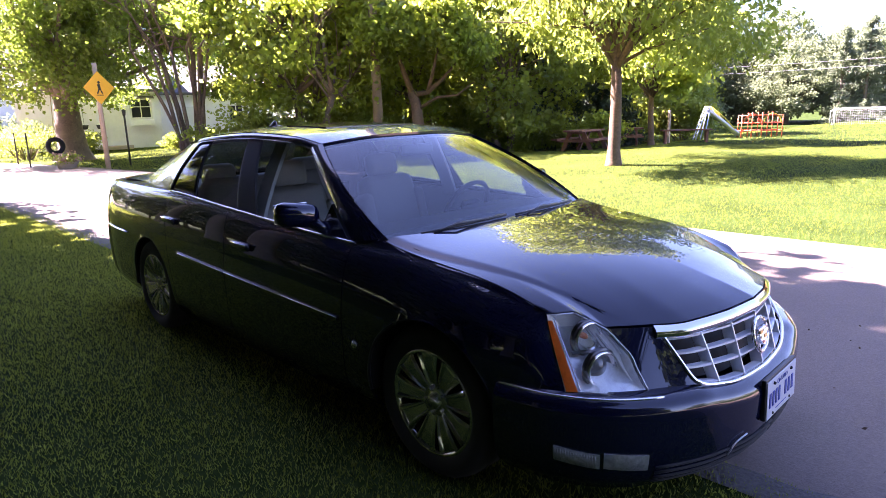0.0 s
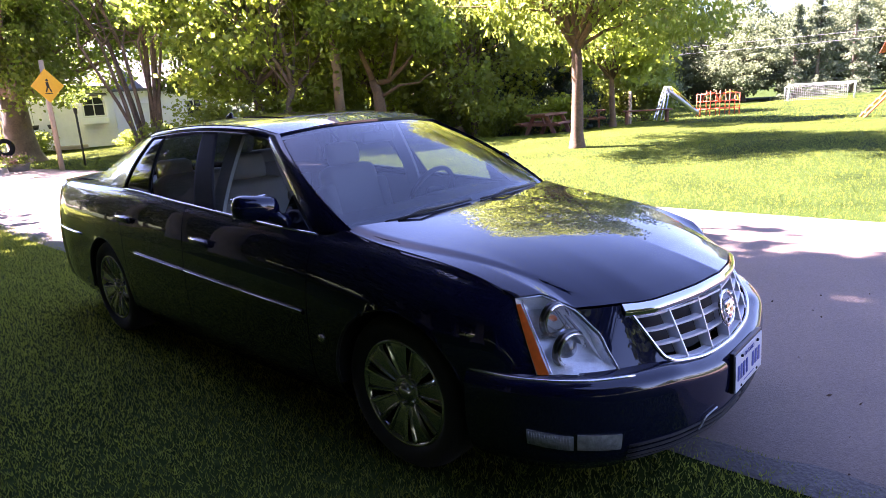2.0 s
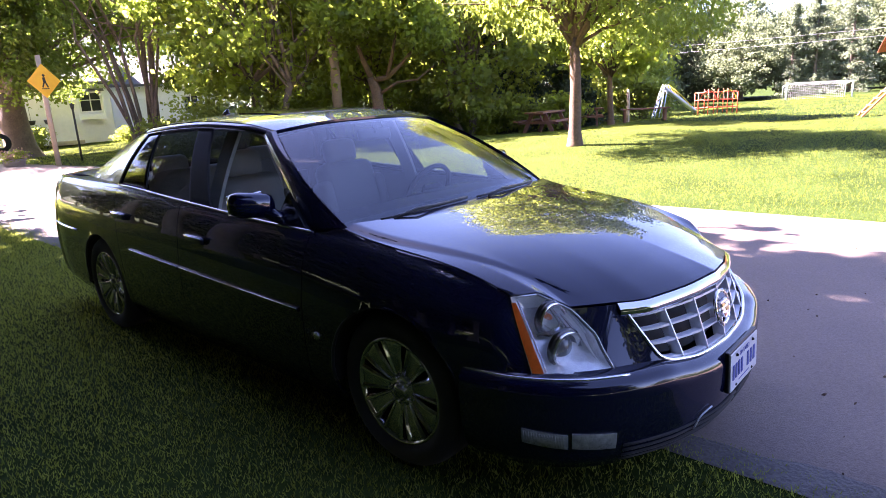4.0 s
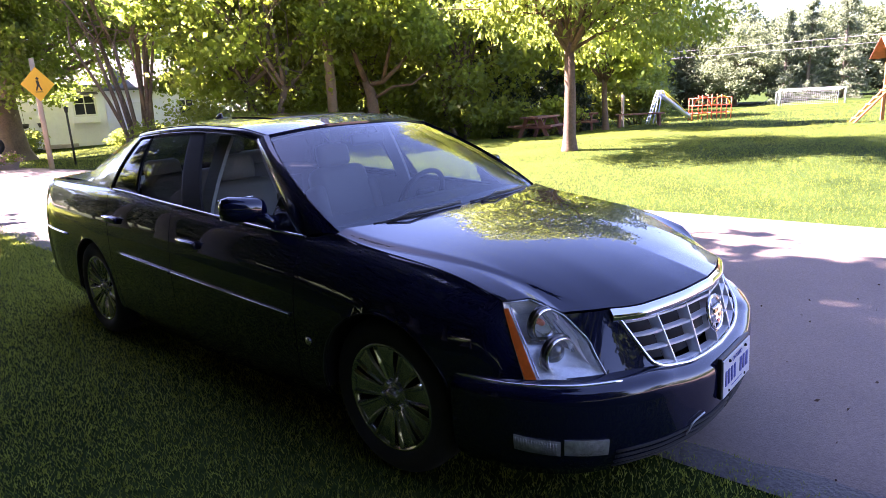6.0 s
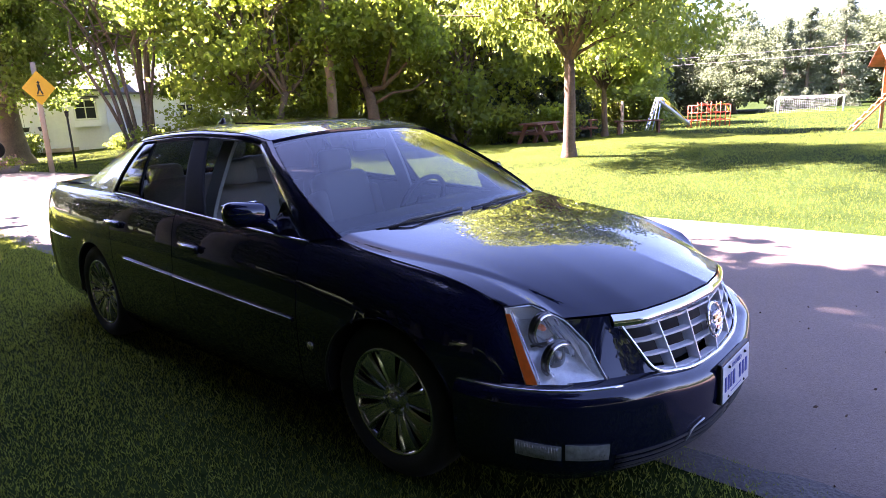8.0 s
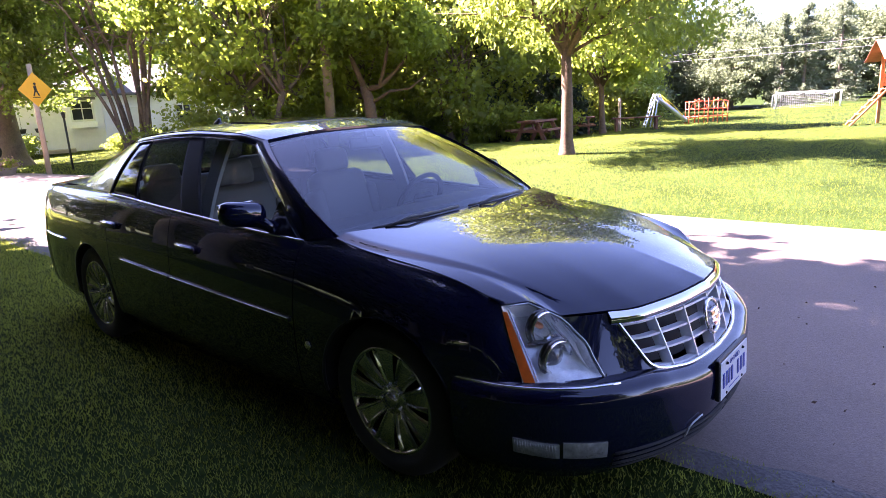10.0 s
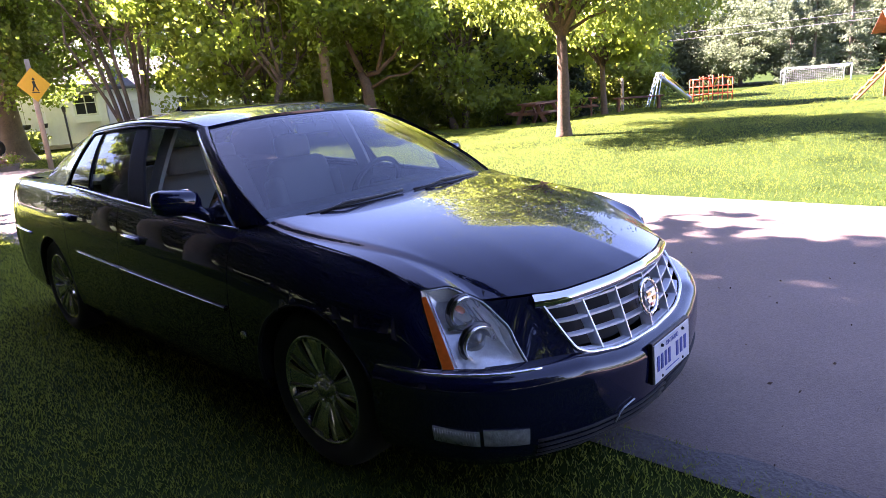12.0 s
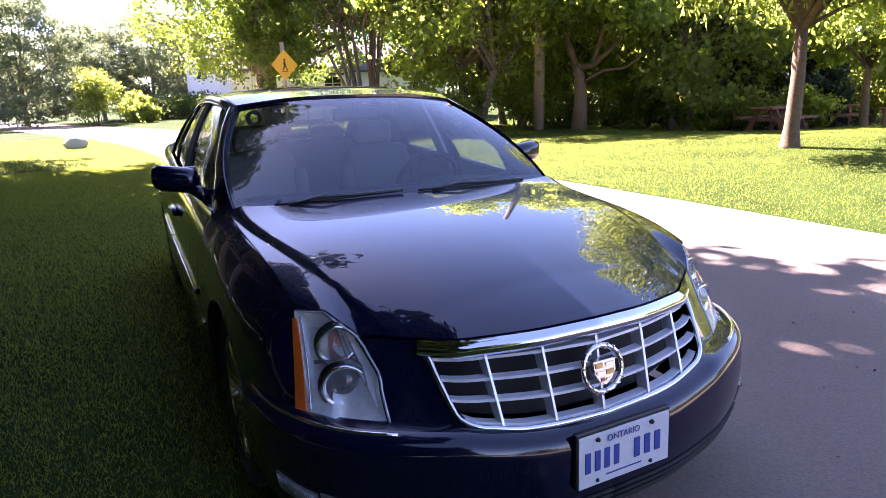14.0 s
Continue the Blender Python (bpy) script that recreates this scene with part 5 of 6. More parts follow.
def tree(name, where, label, height, spread, low, n_leaf, leaf, r0, seed, mat=None, bark=None, lobes=14, fork=None, slim=0.75, droop=0.3, clump=0.3, stems=None, flat=0.62):
    """A broad-leaved tree: height, crown radius, and the height where the crown begins."""
    r = np.random.default_rng(seed)
    t = thing(name, pose(*where), label, "tree")
    fork_z = fork or max(low * 1.15, 0.8)
    blobs, tips = [], []
    for k in range(lobes):
        a, h = 2 * math.pi * (k * 0.382 + r.uniform(-0.1, 0.1)), (k + 0.5) / lobes
        z = low + (height - low) * (0.12 + 0.80 * h)
        env = spread * math.sqrt(max(0.08, 1 - (1.7 * h - 0.62) ** 2 * 0.85))
        rr = env * r.uniform(0.35, 0.85)
        s = spread * r.uniform(0.28, 0.46)
        blobs.append((rr * math.cos(a), rr * math.sin(a), z, s, s * flat))
        tips.append((rr * math.cos(a), rr * math.sin(a), z))
    bm = bmesh.new()
    if stems:
        for k in range(stems):
            a = 2 * math.pi * k / stems + r.uniform(-0.3, 0.3)
            f = (spread * 0.28 * math.cos(a) * r.uniform(0.5, 1.3), spread * 0.28 * math.sin(a) * r.uniform(0.5, 1.3), fork_z * r.uniform(0.9, 1.4))
            limbs(bm, r, (0.28 * math.cos(a), 0.28 * math.sin(a), 0), [tips[j] for j in range(k, len(tips), stems)], r0 * r.uniform(0.8, 1.2), f, 8)
    else:
        limbs(bm, r, (0, 0, 0), tips, r0, (r.normal() * 0.08, r.normal() * 0.08, fork_z))
    part("trunk", bm, bark or M_BARK, t, "", True)
    c = cloud(r, blobs, n_leaf, clump)
    c = c[c[:, 2] > low * (0.6 if low < 4 else 0.88)]
    child("crown", leaf_mesh("crown", c, mat or M_LEAF, leaf, seed + 1, slim, droop), t)
    return t


def shrub(name, where, label, rx, rz, n, leaf, seed, mat, group=""):
    r = np.random.default_rng(seed)
    t = thing(name, pose(*where), label, "shrub", group)
    blobs = [(r.normal() * rx * 0.45, r.normal() * rx * 0.45, rz * r.uniform(0.25, 0.8), rx * r.uniform(0.35, 0.6), rz * r.uniform(0.25, 0.4)) for _ in range(9)]
    bm = bmesh.new()
    for b in blobs:
        add_tube(bm, [(b[0] * 0.15, b[1] * 0.15, -0.1), (b[0] * 0.6, b[1] * 0.6, b[2] * 0.6), (b[0], b[1], b[2])], [0.035, 0.022, 0.008], 5)
    part("stems", bm, M_GREYBARK, t, "", True)
    c = cloud(r, blobs, n, 0.16 * rx)
    c = c[c[:, 2] > 0.0]
    child("foliage", leaf_mesh("foliage", c, mat, leaf, seed + 1), t)
    return t


def conifer(name, where, label, height, radius, seed, mat, n=9000):
    r = np.random.default_rng(seed)
    t = thing(name, pose(*where), label, "tree")
    bm = tube([(0, 0, -0.2), (0, 0, height * 0.5), (0, 0, height)], [0.02 * height, 0.012 * height, 0.003], 8)
    pts = []
    for k in range(int(height * 11)):
        h = r.uniform(0.03, 0.98)
        a, l = r.uniform(0, 2 * math.pi), radius * (1 - h) ** 0.8 * r.uniform(0.7, 1.1) + 0.1
        tip = Vector((l * math.cos(a), l * math.sin(a), height * h - 0.18 * l))
        add_tube(bm, [(0, 0, height * h), Vector((0, 0, height * h)).lerp(tip, 0.5) + Vector((0, 0, 0.05)), tip], [0.03, 0.018, 0.005], 4, False)
        m = max(4, int(n / (height * 11)))
        f = r.uniform(0.15, 1.0, m)[:, None]
        pts.append(np.array((0, 0, height * h)) * (1 - f) + np.array(tip) * f + r.normal(size=(m, 3)) * 0.12)
    part("trunk", bm, M_GREYBARK, t, "", True)
    child("needles", leaf_mesh("needles", np.concatenate(pts), mat, 0.22, seed + 1, 0.35, 0.35), t)
    return t


def zat(x, y):
    return (x, y, ground_z(x, y))


# park tree by the picnic table, with long drooping leaves
tree("park_tree", zat(-4.5, 11.0), "slender tree with drooping light green leaves on the lawn", 7.6, 3.6, 2.2, 27000, 0.17, 0.135, 21, M_LEAF2, M_BARK, 16, 2.5, 0.38, 0.6, 0.26)
tree("park_tree", zat(-7.4, 18.6), "younger leafy tree beside the picnic benches", 6.2, 2.9, 1.7, 12000, 0.20, 0.10, 22, M_LEAF, M_BARK, 12, 1.8)
# many-stemmed maple by the house
def maple_clump(where):
    r = np.random.default_rng(23)
    t = thing("maple_clump", pose(*where), "many-stemmed maple with a broad bright crown", "tree")
    across, deep = Vector((0.73, 0.68, 0)), Vector((-0.68, 0.73, 0))
    bm = bmesh.new()
    for k in range(12):
        f = k / 11
        foot = across * (0.85 * f - 0.42 + r.normal() * 0.04) + deep * r.uniform(-0.45, 0.45)
        mid = across * (2.5 * f - 1.45 + r.normal() * 0.12) + deep * r.normal() * 0.5 + Vector((0, 0, 4.0))
        low_mid = foot.lerp(mid, 0.45) + Vector((0, 0, 0.20)) - across * 0.12 * (f - 0.6)
        tip = across * (4.6 * f - 2.5) + deep * r.normal() * 1.6 + Vector((0, 0, r.uniform(5.8, 7.4)))
        g_ = r.uniform(0.055, 0.085)
        add_tube(bm, [foot - Vector((0, 0, 0.2)), foot + Vector((0, 0, 0.3)), low_mid, mid, mid.lerp(tip, 0.5) + across * r.normal() * 0.2, tip], [g_ * 1.5, g_ * 1.15, g_, g_ * 0.75, g_ * 0.45, 0.012], 7)
        for _ in range(4):
            a = mid.lerp(tip, r.uniform(-0.1, 0.7))
            e = a + across * r.normal() * 1.1 + deep * r.normal() * 0.9 + Vector((0, 0, r.uniform(0.2, 1.4)))
            add_tube(bm, [a, a.lerp(e, 0.5) + Vector((0, 0, 0.1)), e], [g_ * 0.4, g_ * 0.25, 0.006], 5)
    part("trunk", bm, M_GREYBARK, t, "", True)
    blobs = []
    for l, d, z, w in ((-3.6, 0.4, 3.4, 0.9), (-2.6, -0.6, 3.1, 0.8), (-4.3, 0.0, 4.6, 1.4), (-2.4, 0.8, 4.9, 1.4), (-0.4, 0.8, 4.8, 1.2), (1.4, 0.3, 2.7, 0.75), (2.2, 0.6, 3.7, 1.2), (3.4, 0.2, 4.8, 1.4), (1.4, -0.6, 5.2, 1.3), (-5.2, 0.5, 6.2, 1.6), (-3.0, -0.8, 6.5, 1.8), (-0.6, 0.6, 6.8, 1.8), (2.0, 0.0, 7.0, 1.8), (4.2, 0.4, 6.8, 1.6)):
        c = across * l + deep * d * 2.0
        blobs.append((c.x, c.y, z, w, w * 0.62))
    child("crown", leaf_mesh("crown", cloud(r, blobs, 30000, 0.30), M_LEAFDARK, 0.17, 24), t)
    return t


maple_clump(zat(-20.8, 8.0))
# old oak in the front yard
tree("old_oak", zat(-26.0, 5.2), "massive old oak with a thick dark trunk in the yard", 9.0, 6.0, 2.4, 40000, 0.155, 0.52, 24, M_LEAFDARK, M_GREYBARK, 20, 2.6)
# wood edge: lit and shaded leaf colours set by each crown's brightness
wood = [(-16.6, 10.6, 8.8, 3.6, 1.0, 31, M_LEAF), (-15.4, 14.6, 8.2, 3.2, 0.7, 33, M_LEAF), (-12.6, 16.8, 7.4, 3.2, 0.6, 34, M_LEAF2), (-18.8, 13.2, 7.0, 3.6, 1.0, 35, M_LEAF2), (-17.0, 17.6, 7.4, 3.8, 0.8, 36, M_LEAFDARK), (-14.5, 21.2, 7.6, 3.6, 0.8, 37, M_LEAF), (-22.5, 17.0, 8.5, 4.2, 1.2, 38, M_LEAF)]
for k, (x, y, h, s, low, seed, mt) in enumerate(wood):
    tree("wood_tree", zat(x, y), "leafy tree at the edge of the dense wood", h, s, low, 14000, 0.20, 0.14, seed, mt, M_GREYBARK, 20, 1.8, stems=None if k % 2 else 3, clump=0.36)
for k, (x, y, h, s) in enumerate(((-21.0, 22.5, 10, 4.6), (-17.5, 27.0, 10, 4.6), (-27, 26, 11, 5.0))):
    tree("wood_tree", zat(x, y), "leafy tree deep in the wood", h, s, 0.6, 9000, 0.30, 0.17, 50 + k, M_LEAF, M_GREYBARK, 18, 2.2)
# twisted old trunk in the wood's edge
tw = thing("twisted_tree", pose(*zat(-12.9, 12.4)), "gnarled bare-limbed old tree in the wood edge", "tree")
bm = bmesh.new()
add_tube(bm, [(0, 0, -0.2), (0.02, 0.05, 0.8), (-0.1, 0.1, 1.5), (-0.35, 0.15, 1.95)], [0.26, 0.20, 0.18, 0.15], 9)
for pts, rr in (([(-0.30, 0.12, 1.85), (0.25, 0.3, 1.92), (0.75, 0.55, 2.35), (1.3, 1.0, 3.1)], 0.10), ([(-0.3, 0.12, 1.9), (-0.5, -0.05, 2.6), (-0.75, -0.2, 3.6)], 0.11), ([(0.25, 0.3, 1.95), (0.55, 0.3, 2.6), (0.7, 0.4, 3.3)], 0.07), ([(0.0, 0.1, 1.4), (0.5, 0.5, 1.75), (1.0, 0.9, 1.8), (1.4, 1.3, 2.2)], 0.06)):
    add_tube(bm, pts, [rr * (1 - 0.22 * k) for k in range(len(pts))], 7)
for v in bm.verts:
    v.co *= 1.05
part("trunk", bm, M_BARK, tw, "", True)
rr_ = np.random.default_rng(77)
child("crown", leaf_mesh("crown", cloud(rr_, [(1.2, 1.0, 3.6, 1.3, 0.8), (-0.8, -0.2, 4.0, 1.4, 0.9), (0.4, 0.4, 4.6, 1.6, 0.8)], 9000, 0.25), M_LEAF, 0.17, 78), tw)
conifer("spruce", zat(-13.0, 19.6), "dark dense spruce at the wood edge", 5.2, 2.3, 41, M_NEEDLE, 16000)
conifer("spruce", zat(-11.3, 21.8), "dark dense spruce at the wood edge", 4.2, 2.0, 42, M_NEEDLE, 12000)
# paler leaves stand in for light on the wood's lower edge
for k, (x, y, s, h) in enumerate(((-17.0, 9.6, 1.3, 1.7), (-15.4, 11.6, 1.3, 1.6), (-15.2, 13.4, 1.2, 1.3), (-13.9, 15.9, 1.2, 1.5), (-12.9, 17.0, 1.2, 1.4), (-12.0, 18.3, 1.3, 1.5), (-18.6, 9.0, 1.4, 1.9), (-10.6, 20.6, 1.2, 1.5), (-9.6, 26, 1.6, 2.4), (-12.2, 24.8, 2.0, 2.6))):
    shrub("undergrowth_shrub", zat(x, y), "tangled green undergrowth shrub at the wood edge", s, h, 5000, 0.13, 90 + k, (M_LEAF2, M_LEAF, M_LEAF2)[k % 3] if k < 8 else M_LEAF2, "wood edge undergrowth")
tree("willow", zat(-11.0, 25.5), "light green bushy tree beyond the picnic tables", 6.5, 3.0, 0.6, 14000, 0.2, 0.12, 61, M_LEAF2, M_GREYBARK, 14, 1.2)
# unseen trees over the verge that shade the car
# two follow from its shade and reflections; the rest are added to block sky
for k, (x, y, h, s) in enumerate(((-11.0, -6.2, 12.5, 6.0), (-7.6, -5.65, 15.5, 6.6), (-7.0, -12.0, 11.0, 5.0), (-1.0, -10.5, 12.0, 5.2), (4.5, -9.5, 11.0, 5.0), (-3.4, -9.6, 13.0, 4.8), (1.2, -6.9, 14.0, 6.4))):
    tree("shade_maple", zat(x, y), "large unseen roadside maple that shades the parked car and lawn", h, s, (5.4, 8.6, 1.2, 1.2, 1.2, 4.2, 4.4)[k], (60000, 56000)[k] if k < 2 else 38000, 0.30 if k < 2 else 0.46, 0.30, 71 + k, M_SHADELEAF, M_GREYBARK, 22 if k != 1 else 34, 4.4)
# unseen maples: the first dapples the lawn, the others darken the car's reflections
for k, (x, y, h, s, low) in enumerate(((-15.5, -6.5, 12.5, 5.2, 6.0), (-13.5, -12.5, 9.5, 5.0, 0.8), (-19.5, -14.0, 10.0, 5.2, 0.8), (-26.0, -15.5, 10.0, 5.0, 0.8), (-9.5, -15.0, 10.0, 5.0, 0.8))):
    maple = tree("verge_maple", zat(x, y), "unseen dense maple added to darken lawn and car reflections", h, s, low, (24000 if k == 0 else 30000), (0.28 if k == 0 else 0.46), 0.26, 171 + k, M_SHADELEAF, M_GREYBARK, 22, 4.0 if low > 4 else 1.4)
tree("verge_tree", zat(-20.0, -7.8), "leafy verge tree that dapples the lawn", 11.0, 4.8, 4.6, 15000, 0.24, 0.22, 81, M_LEAF, M_GREYBARK, 18, 4.0)
# far trees round the field and along the road, haze in their leaf colour
far = [(-19, 58, 7.5, 5.0, 0.25), (-7.5, 62, 7.5, 5.0, 0.25), (-13, 52, 6.0, 4.2, 0.25), (-16, 55, 8.5, 5.5, 0.25), (-11, 59, 7.0, 5.0, 0.25), (-22, 52, 9.5, 5.5, 0.25), (-27, 46, 10, 5.5, 0.25), (-4, 61, 7.0, 5.0, 0.25), (4, 62, 8.0, 5.5, 0.25), (12, 60, 9, 5.5, 0.25), (20, 56, 9, 5.5, 0.25), (-20, 40, 9, 5.0, 0.25), (-15, 36, 6, 3.6, 0.25), (-30, 36, 11, 5.5, 0.25), (-57, -7.5, 11, 5.5, 0.25), (-62, -2, 8.5, 4.6, 0.25), (-60, 2.2, 9.5, 4.8, 0.25), (-52, -13, 12, 6, 0.25), (-70, 6, 9, 5.2, 0.25), (-48, 12, 10, 5.2, 0.25), (-42, 19, 12, 6, 0.25), (-75, -12, 11, 6, 0.25), (-38, 27, 12, 6, 0.25), (-66, 14, 11, 6, 0.25)]
base = None
for k, (x, y, h, s, low) in enumerate(far):
    if k % 7 == 0:
        base = tree("far_tree", zat(x, y), "distant green tree beyond the field, leaves paled for haze", h, s, low, 26000, 0.21, 0.20, 110 + k, M_FARLEAF, M_GREYBARK, 18, 1.8)
        bh, bs = h, s
        tagged(base, group="distant trees")
    else:
        o = copy_thing(base, pose(*zat(x, y), 0, 0, 67.0 * k))
        o.scale = (s / bs, s / bs, h / bh)
for x, y, h, s, k in ((-9.0, 50.0, 6.6, 1.5, 1), (-7.6, 50.5, 7.2, 1.8, 2), (-5.4, 50.5, 7.6, 2.2, 9), (-1.5, 60, 11.5, 2.6, 3), (1.0, 61, 12.5, 3.0, 4), (-4.0, 63, 11.5, 2.4, 7), (3.6, 63, 12.0, 2.8, 8)):
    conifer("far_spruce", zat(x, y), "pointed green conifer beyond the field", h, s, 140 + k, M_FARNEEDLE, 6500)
for x, y, w, h, k in ((-51.5, -2.4, 1.9, 4.2, 1), (-49.8, 1.0, 0.9, 2.0, 2), (-53.0, 0.4, 1.3, 2.4, 3)):
    shrub("roadside_bush", zat(x, y), "light green bush beside the far road", w, h, 5200, 0.17, 150 + k, M_LEAF2, "far roadside bushes")

# unseen trees across the verge and behind the camera, added to darken reflections
for k, (x, y) in enumerate(((9.0, -14.5), (8.5, -9.0), (13.5, -6.0), (24.0, -7.0), (-22.0, -9.0), (-30.0, -10.5), (-26.0, -11.5), (-16.5, -10.2), (-12.0, -9.6), (-31.0, -15.0))):
    o = copy_thing(maple, pose(*zat(x, y), 0, 0, 77.0 * k))
    if x < 0:
        o.scale = (0.62, 0.62, 0.62)
# copies of the far tree, out of view, keep low sky off the car
for k, (x, y, h, s) in enumerate(((-14, -17, 10, 5), (-5, -19, 11, 5.5), (4, -18, 10, 5), (34, -16, 8, 6), (40, -6, 6.5, 6), (44, 8, 7, 6.5))):
    o = copy_thing(base, pose(*zat(x, y), 0, 0, 41.0 * k))
    o.scale = (s / bs, s / bs, h / bh)
    tagged(o, "unseen leafy tree added to block low sky")

# dense unseen bushes that close the lawn behind the camera and darken the flank
for k in range(9):
    shrub("lawn_edge_bush", zat(-15 + 4.2 * k, -14.6 - 0.8 * (k % 3)), "unseen dense bush added to darken the car's flank", 2.7, 3.0, 5200, 0.30, 260 + k, M_SHADELEAF, "lawn edge bushes")

# far woods that close the horizon, in the haze-paled leaf colour
r = np.random.default_rng(5)
pts = []
for a in np.linspace(0, 2 * math.pi, 150, endpoint=False):
    d = r.uniform(120, 160)
    s = r.uniform(5, 8)
    q = r.normal(size=(110, 3))
    q /= np.linalg.norm(q, axis=1)[:, None]
    pts.append(np.array((d * math.cos(a), d * math.sin(a), s * 0.75)) + q * np.array((s, s, s * 0.9)) * r.uniform(0.6, 1, 110)[:, None])
pts = np.concatenate(pts)
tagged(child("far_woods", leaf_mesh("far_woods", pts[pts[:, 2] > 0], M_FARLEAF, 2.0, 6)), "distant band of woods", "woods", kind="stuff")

# ---- roadside and yard ----
def bars(bm, rows):
    """Straight round bars: rows of start, end and radius."""
    for a, b, r in rows:
        add_tube(bm, [a, b], r, 6)
    return bm


# utility pole with cables
up = thing("utility_pole", pose(*zat(-14.0, 11.6)), "weathered grey wooden utility pole", "pole")
part("shaft", tube([(0, 0, -0.3), (0, 0, 4), (0, 0, 9.0)], [0.18, 0.16, 0.13], 12), M_POLEWOOD, up, "", True)
part("tag", box(pose(0.13, -0.06, 1.75, 0, 0, -25), (0.01, 0.12, 0.06), 0.002), M_GALV, up, "small metal tag")
for k, y in enumerate((-0.8, 0.8)):
    wire = thing("overhead_cable", pose(0, 0, 0), "thin overhead cable sagging between poles", "cable", "overhead cables")
    part("cable", tube([(-34 + 70 * i / 16, 47 + 3 * i / 16, 4.35 + 0.30 * y + 0.8 * i / 16 - 4 * 0.7 * (i / 16) * (1 - i / 16)) for i in range(17)], 0.013, 5), M_WIRE, wire, "", True)

# pedestrian-crossing sign with a plain symbol
sx, sy, sz = zat(-19.6, 4.45)
sign = thing("crossing_sign", pose(sx, sy, sz, 0, 0, 14), "yellow diamond warning sign on a pale post", "sign")
part("post", tube([(0, 0, -0.2), (0, 0, 3.5)], [0.085, 0.075], 10), M_POST, sign, "pale wooden post", True)
pl = part("sign_plate", box(pose(0.10, 0, 2.72, 45, 0, 0), (0.012, 0.74, 0.74), 0.004), M_SIGNYELLOW, sign, "yellow diamond plate")
for y, z, w, h, rot in ((0.0, 2.62, 0.075, 0.075, 45), (0.0, 2.47, 0.09, 0.19, 8), (-0.05, 2.33, 0.045, 0.16, -22), (0.06, 2.33, 0.045, 0.16, 24), (0.0, 2.215, 0.24, 0.025, 0)):
    part("symbol_bar", box(pose(0.109, y, z + 0.27, rot, 0, 0), (0.004, w, h), 0.001), M_SIGNBLACK, pl, "plain black symbol bar")

lampx, lampy, lampz = zat(-20.6, 5.5)
yl = thing("yard_lamp_post", pose(lampx, lampy, lampz), "slim dark lamp post in the front yard", "lamp post")
part("post", tube([(0, 0, -0.1), (0, 0, 1.75)], 0.035, 8), M_SIGNBLACK, yl, "", True)
part("lantern", add_tube(tube([(0, 0, 1.75), (0, 0, 1.90)], [0.05, 0.07], 8), [(0, 0, 1.90), (0, 0, 1.97)], [0.09, 0.01], 8), M_SIGNBLACK, yl)
for x, y in ((-26.2, 3.2), (-23.8, 3.1)):
    yp = thing("yard_post", pose(*zat(x, y)), "thin dark post at the yard's edge", "post")
    part("shaft", add_tube(tube([(0, 0, -0.1), (0, 0, 1.30)], 0.032, 6), [(0, 0, 1.30), (0, 0, 1.34)], [0.045, 0.01], 6), M_SIGNBLACK, yp, "", True)
tyre_ = thing("tyre_swing", pose(*zat(-24.2, 4.1)), "old black tyre swing hanging on a rope", "swing")
v, f = lathe([(0.18, 0.06), (0.24, 0.085), (0.31, 0.07), (0.34, 0.0), (0.31, -0.07), (0.24, -0.085), (0.18, -0.06)], 28, "x")
child("tyre", mesh_from("tyre", [(a, b, c + 0.72) for a, b, c in v], f, M_RUBBER), tyre_)
part("rope", tube([(0, 0, 1.05), (-0.4, 0.3, 4.6)], 0.015, 5), M_POST, tyre_, "", True)
pot = thing("flower_planter", pose(*zat(-21.6, 3.75)), "stone planter with pink flowers by the road", "planter")
v, f = lathe([(0.001, 0.0), (0.26, 0.0), (0.36, 0.30), (0.39, 0.32), (0.36, 0.32), (0.001, 0.28)], 20, "z")
child("bowl", mesh_from("bowl", v, f, M_TERRA), pot, "stone bowl")
r = np.random.default_rng(8)
tagged(child("flowers", leaf_mesh("flowers", cloud(r, [(0, 0, 0.45, 0.42, 0.18)], 700, 0.08), M_FLOWER, 0.07, 9), pot, "pink blossoms"), kind="stuff")
tagged(child("foliage", leaf_mesh("foliage", cloud(r, [(0, 0, 0.38, 0.40, 0.15)], 600, 0.09), M_LEAF, 0.08, 10), pot, "green foliage"), kind="stuff")
rock = thing("roadside_boulder", pose(*zat(-21.5, -2.5)), "pale flat boulder on the lawn", "rock")
bm = bmesh.new()
bmesh.ops.create_icosphere(bm, subdivisions=3, radius=0.5)
for v in bm.verts:
    v.co *= 1 + 0.18 * noise.noise(v.co * 2.5)
    v.co.x *= 0.6
    v.co.y *= 0.75
    v.co.z = max(-0.25, v.co.z * 0.5) + 0.20
part("stone", bm, M_ROCK, rock, "", False)
for k, (x, y, s, h) in enumerate(((-27.5, 9.9, 0.7, 0.8), (-26.5, 11.2, 0.7, 0.75), (-26.0, 12.4, 0.6, 0.7), (-29.5, 4.2, 1.3, 1.5), (-32.5, 4.4, 1.4, 1.6), (-30.5, 6.4, 1.0, 1.0), (-36, 5.4, 1.4, 1.5))):
    shrub("garden_shrub", zat(x, y), "bright yellow-green garden shrub before the house", s, h, 2600, 0.09, 160 + k, M_LEAF2, "garden shrubs")


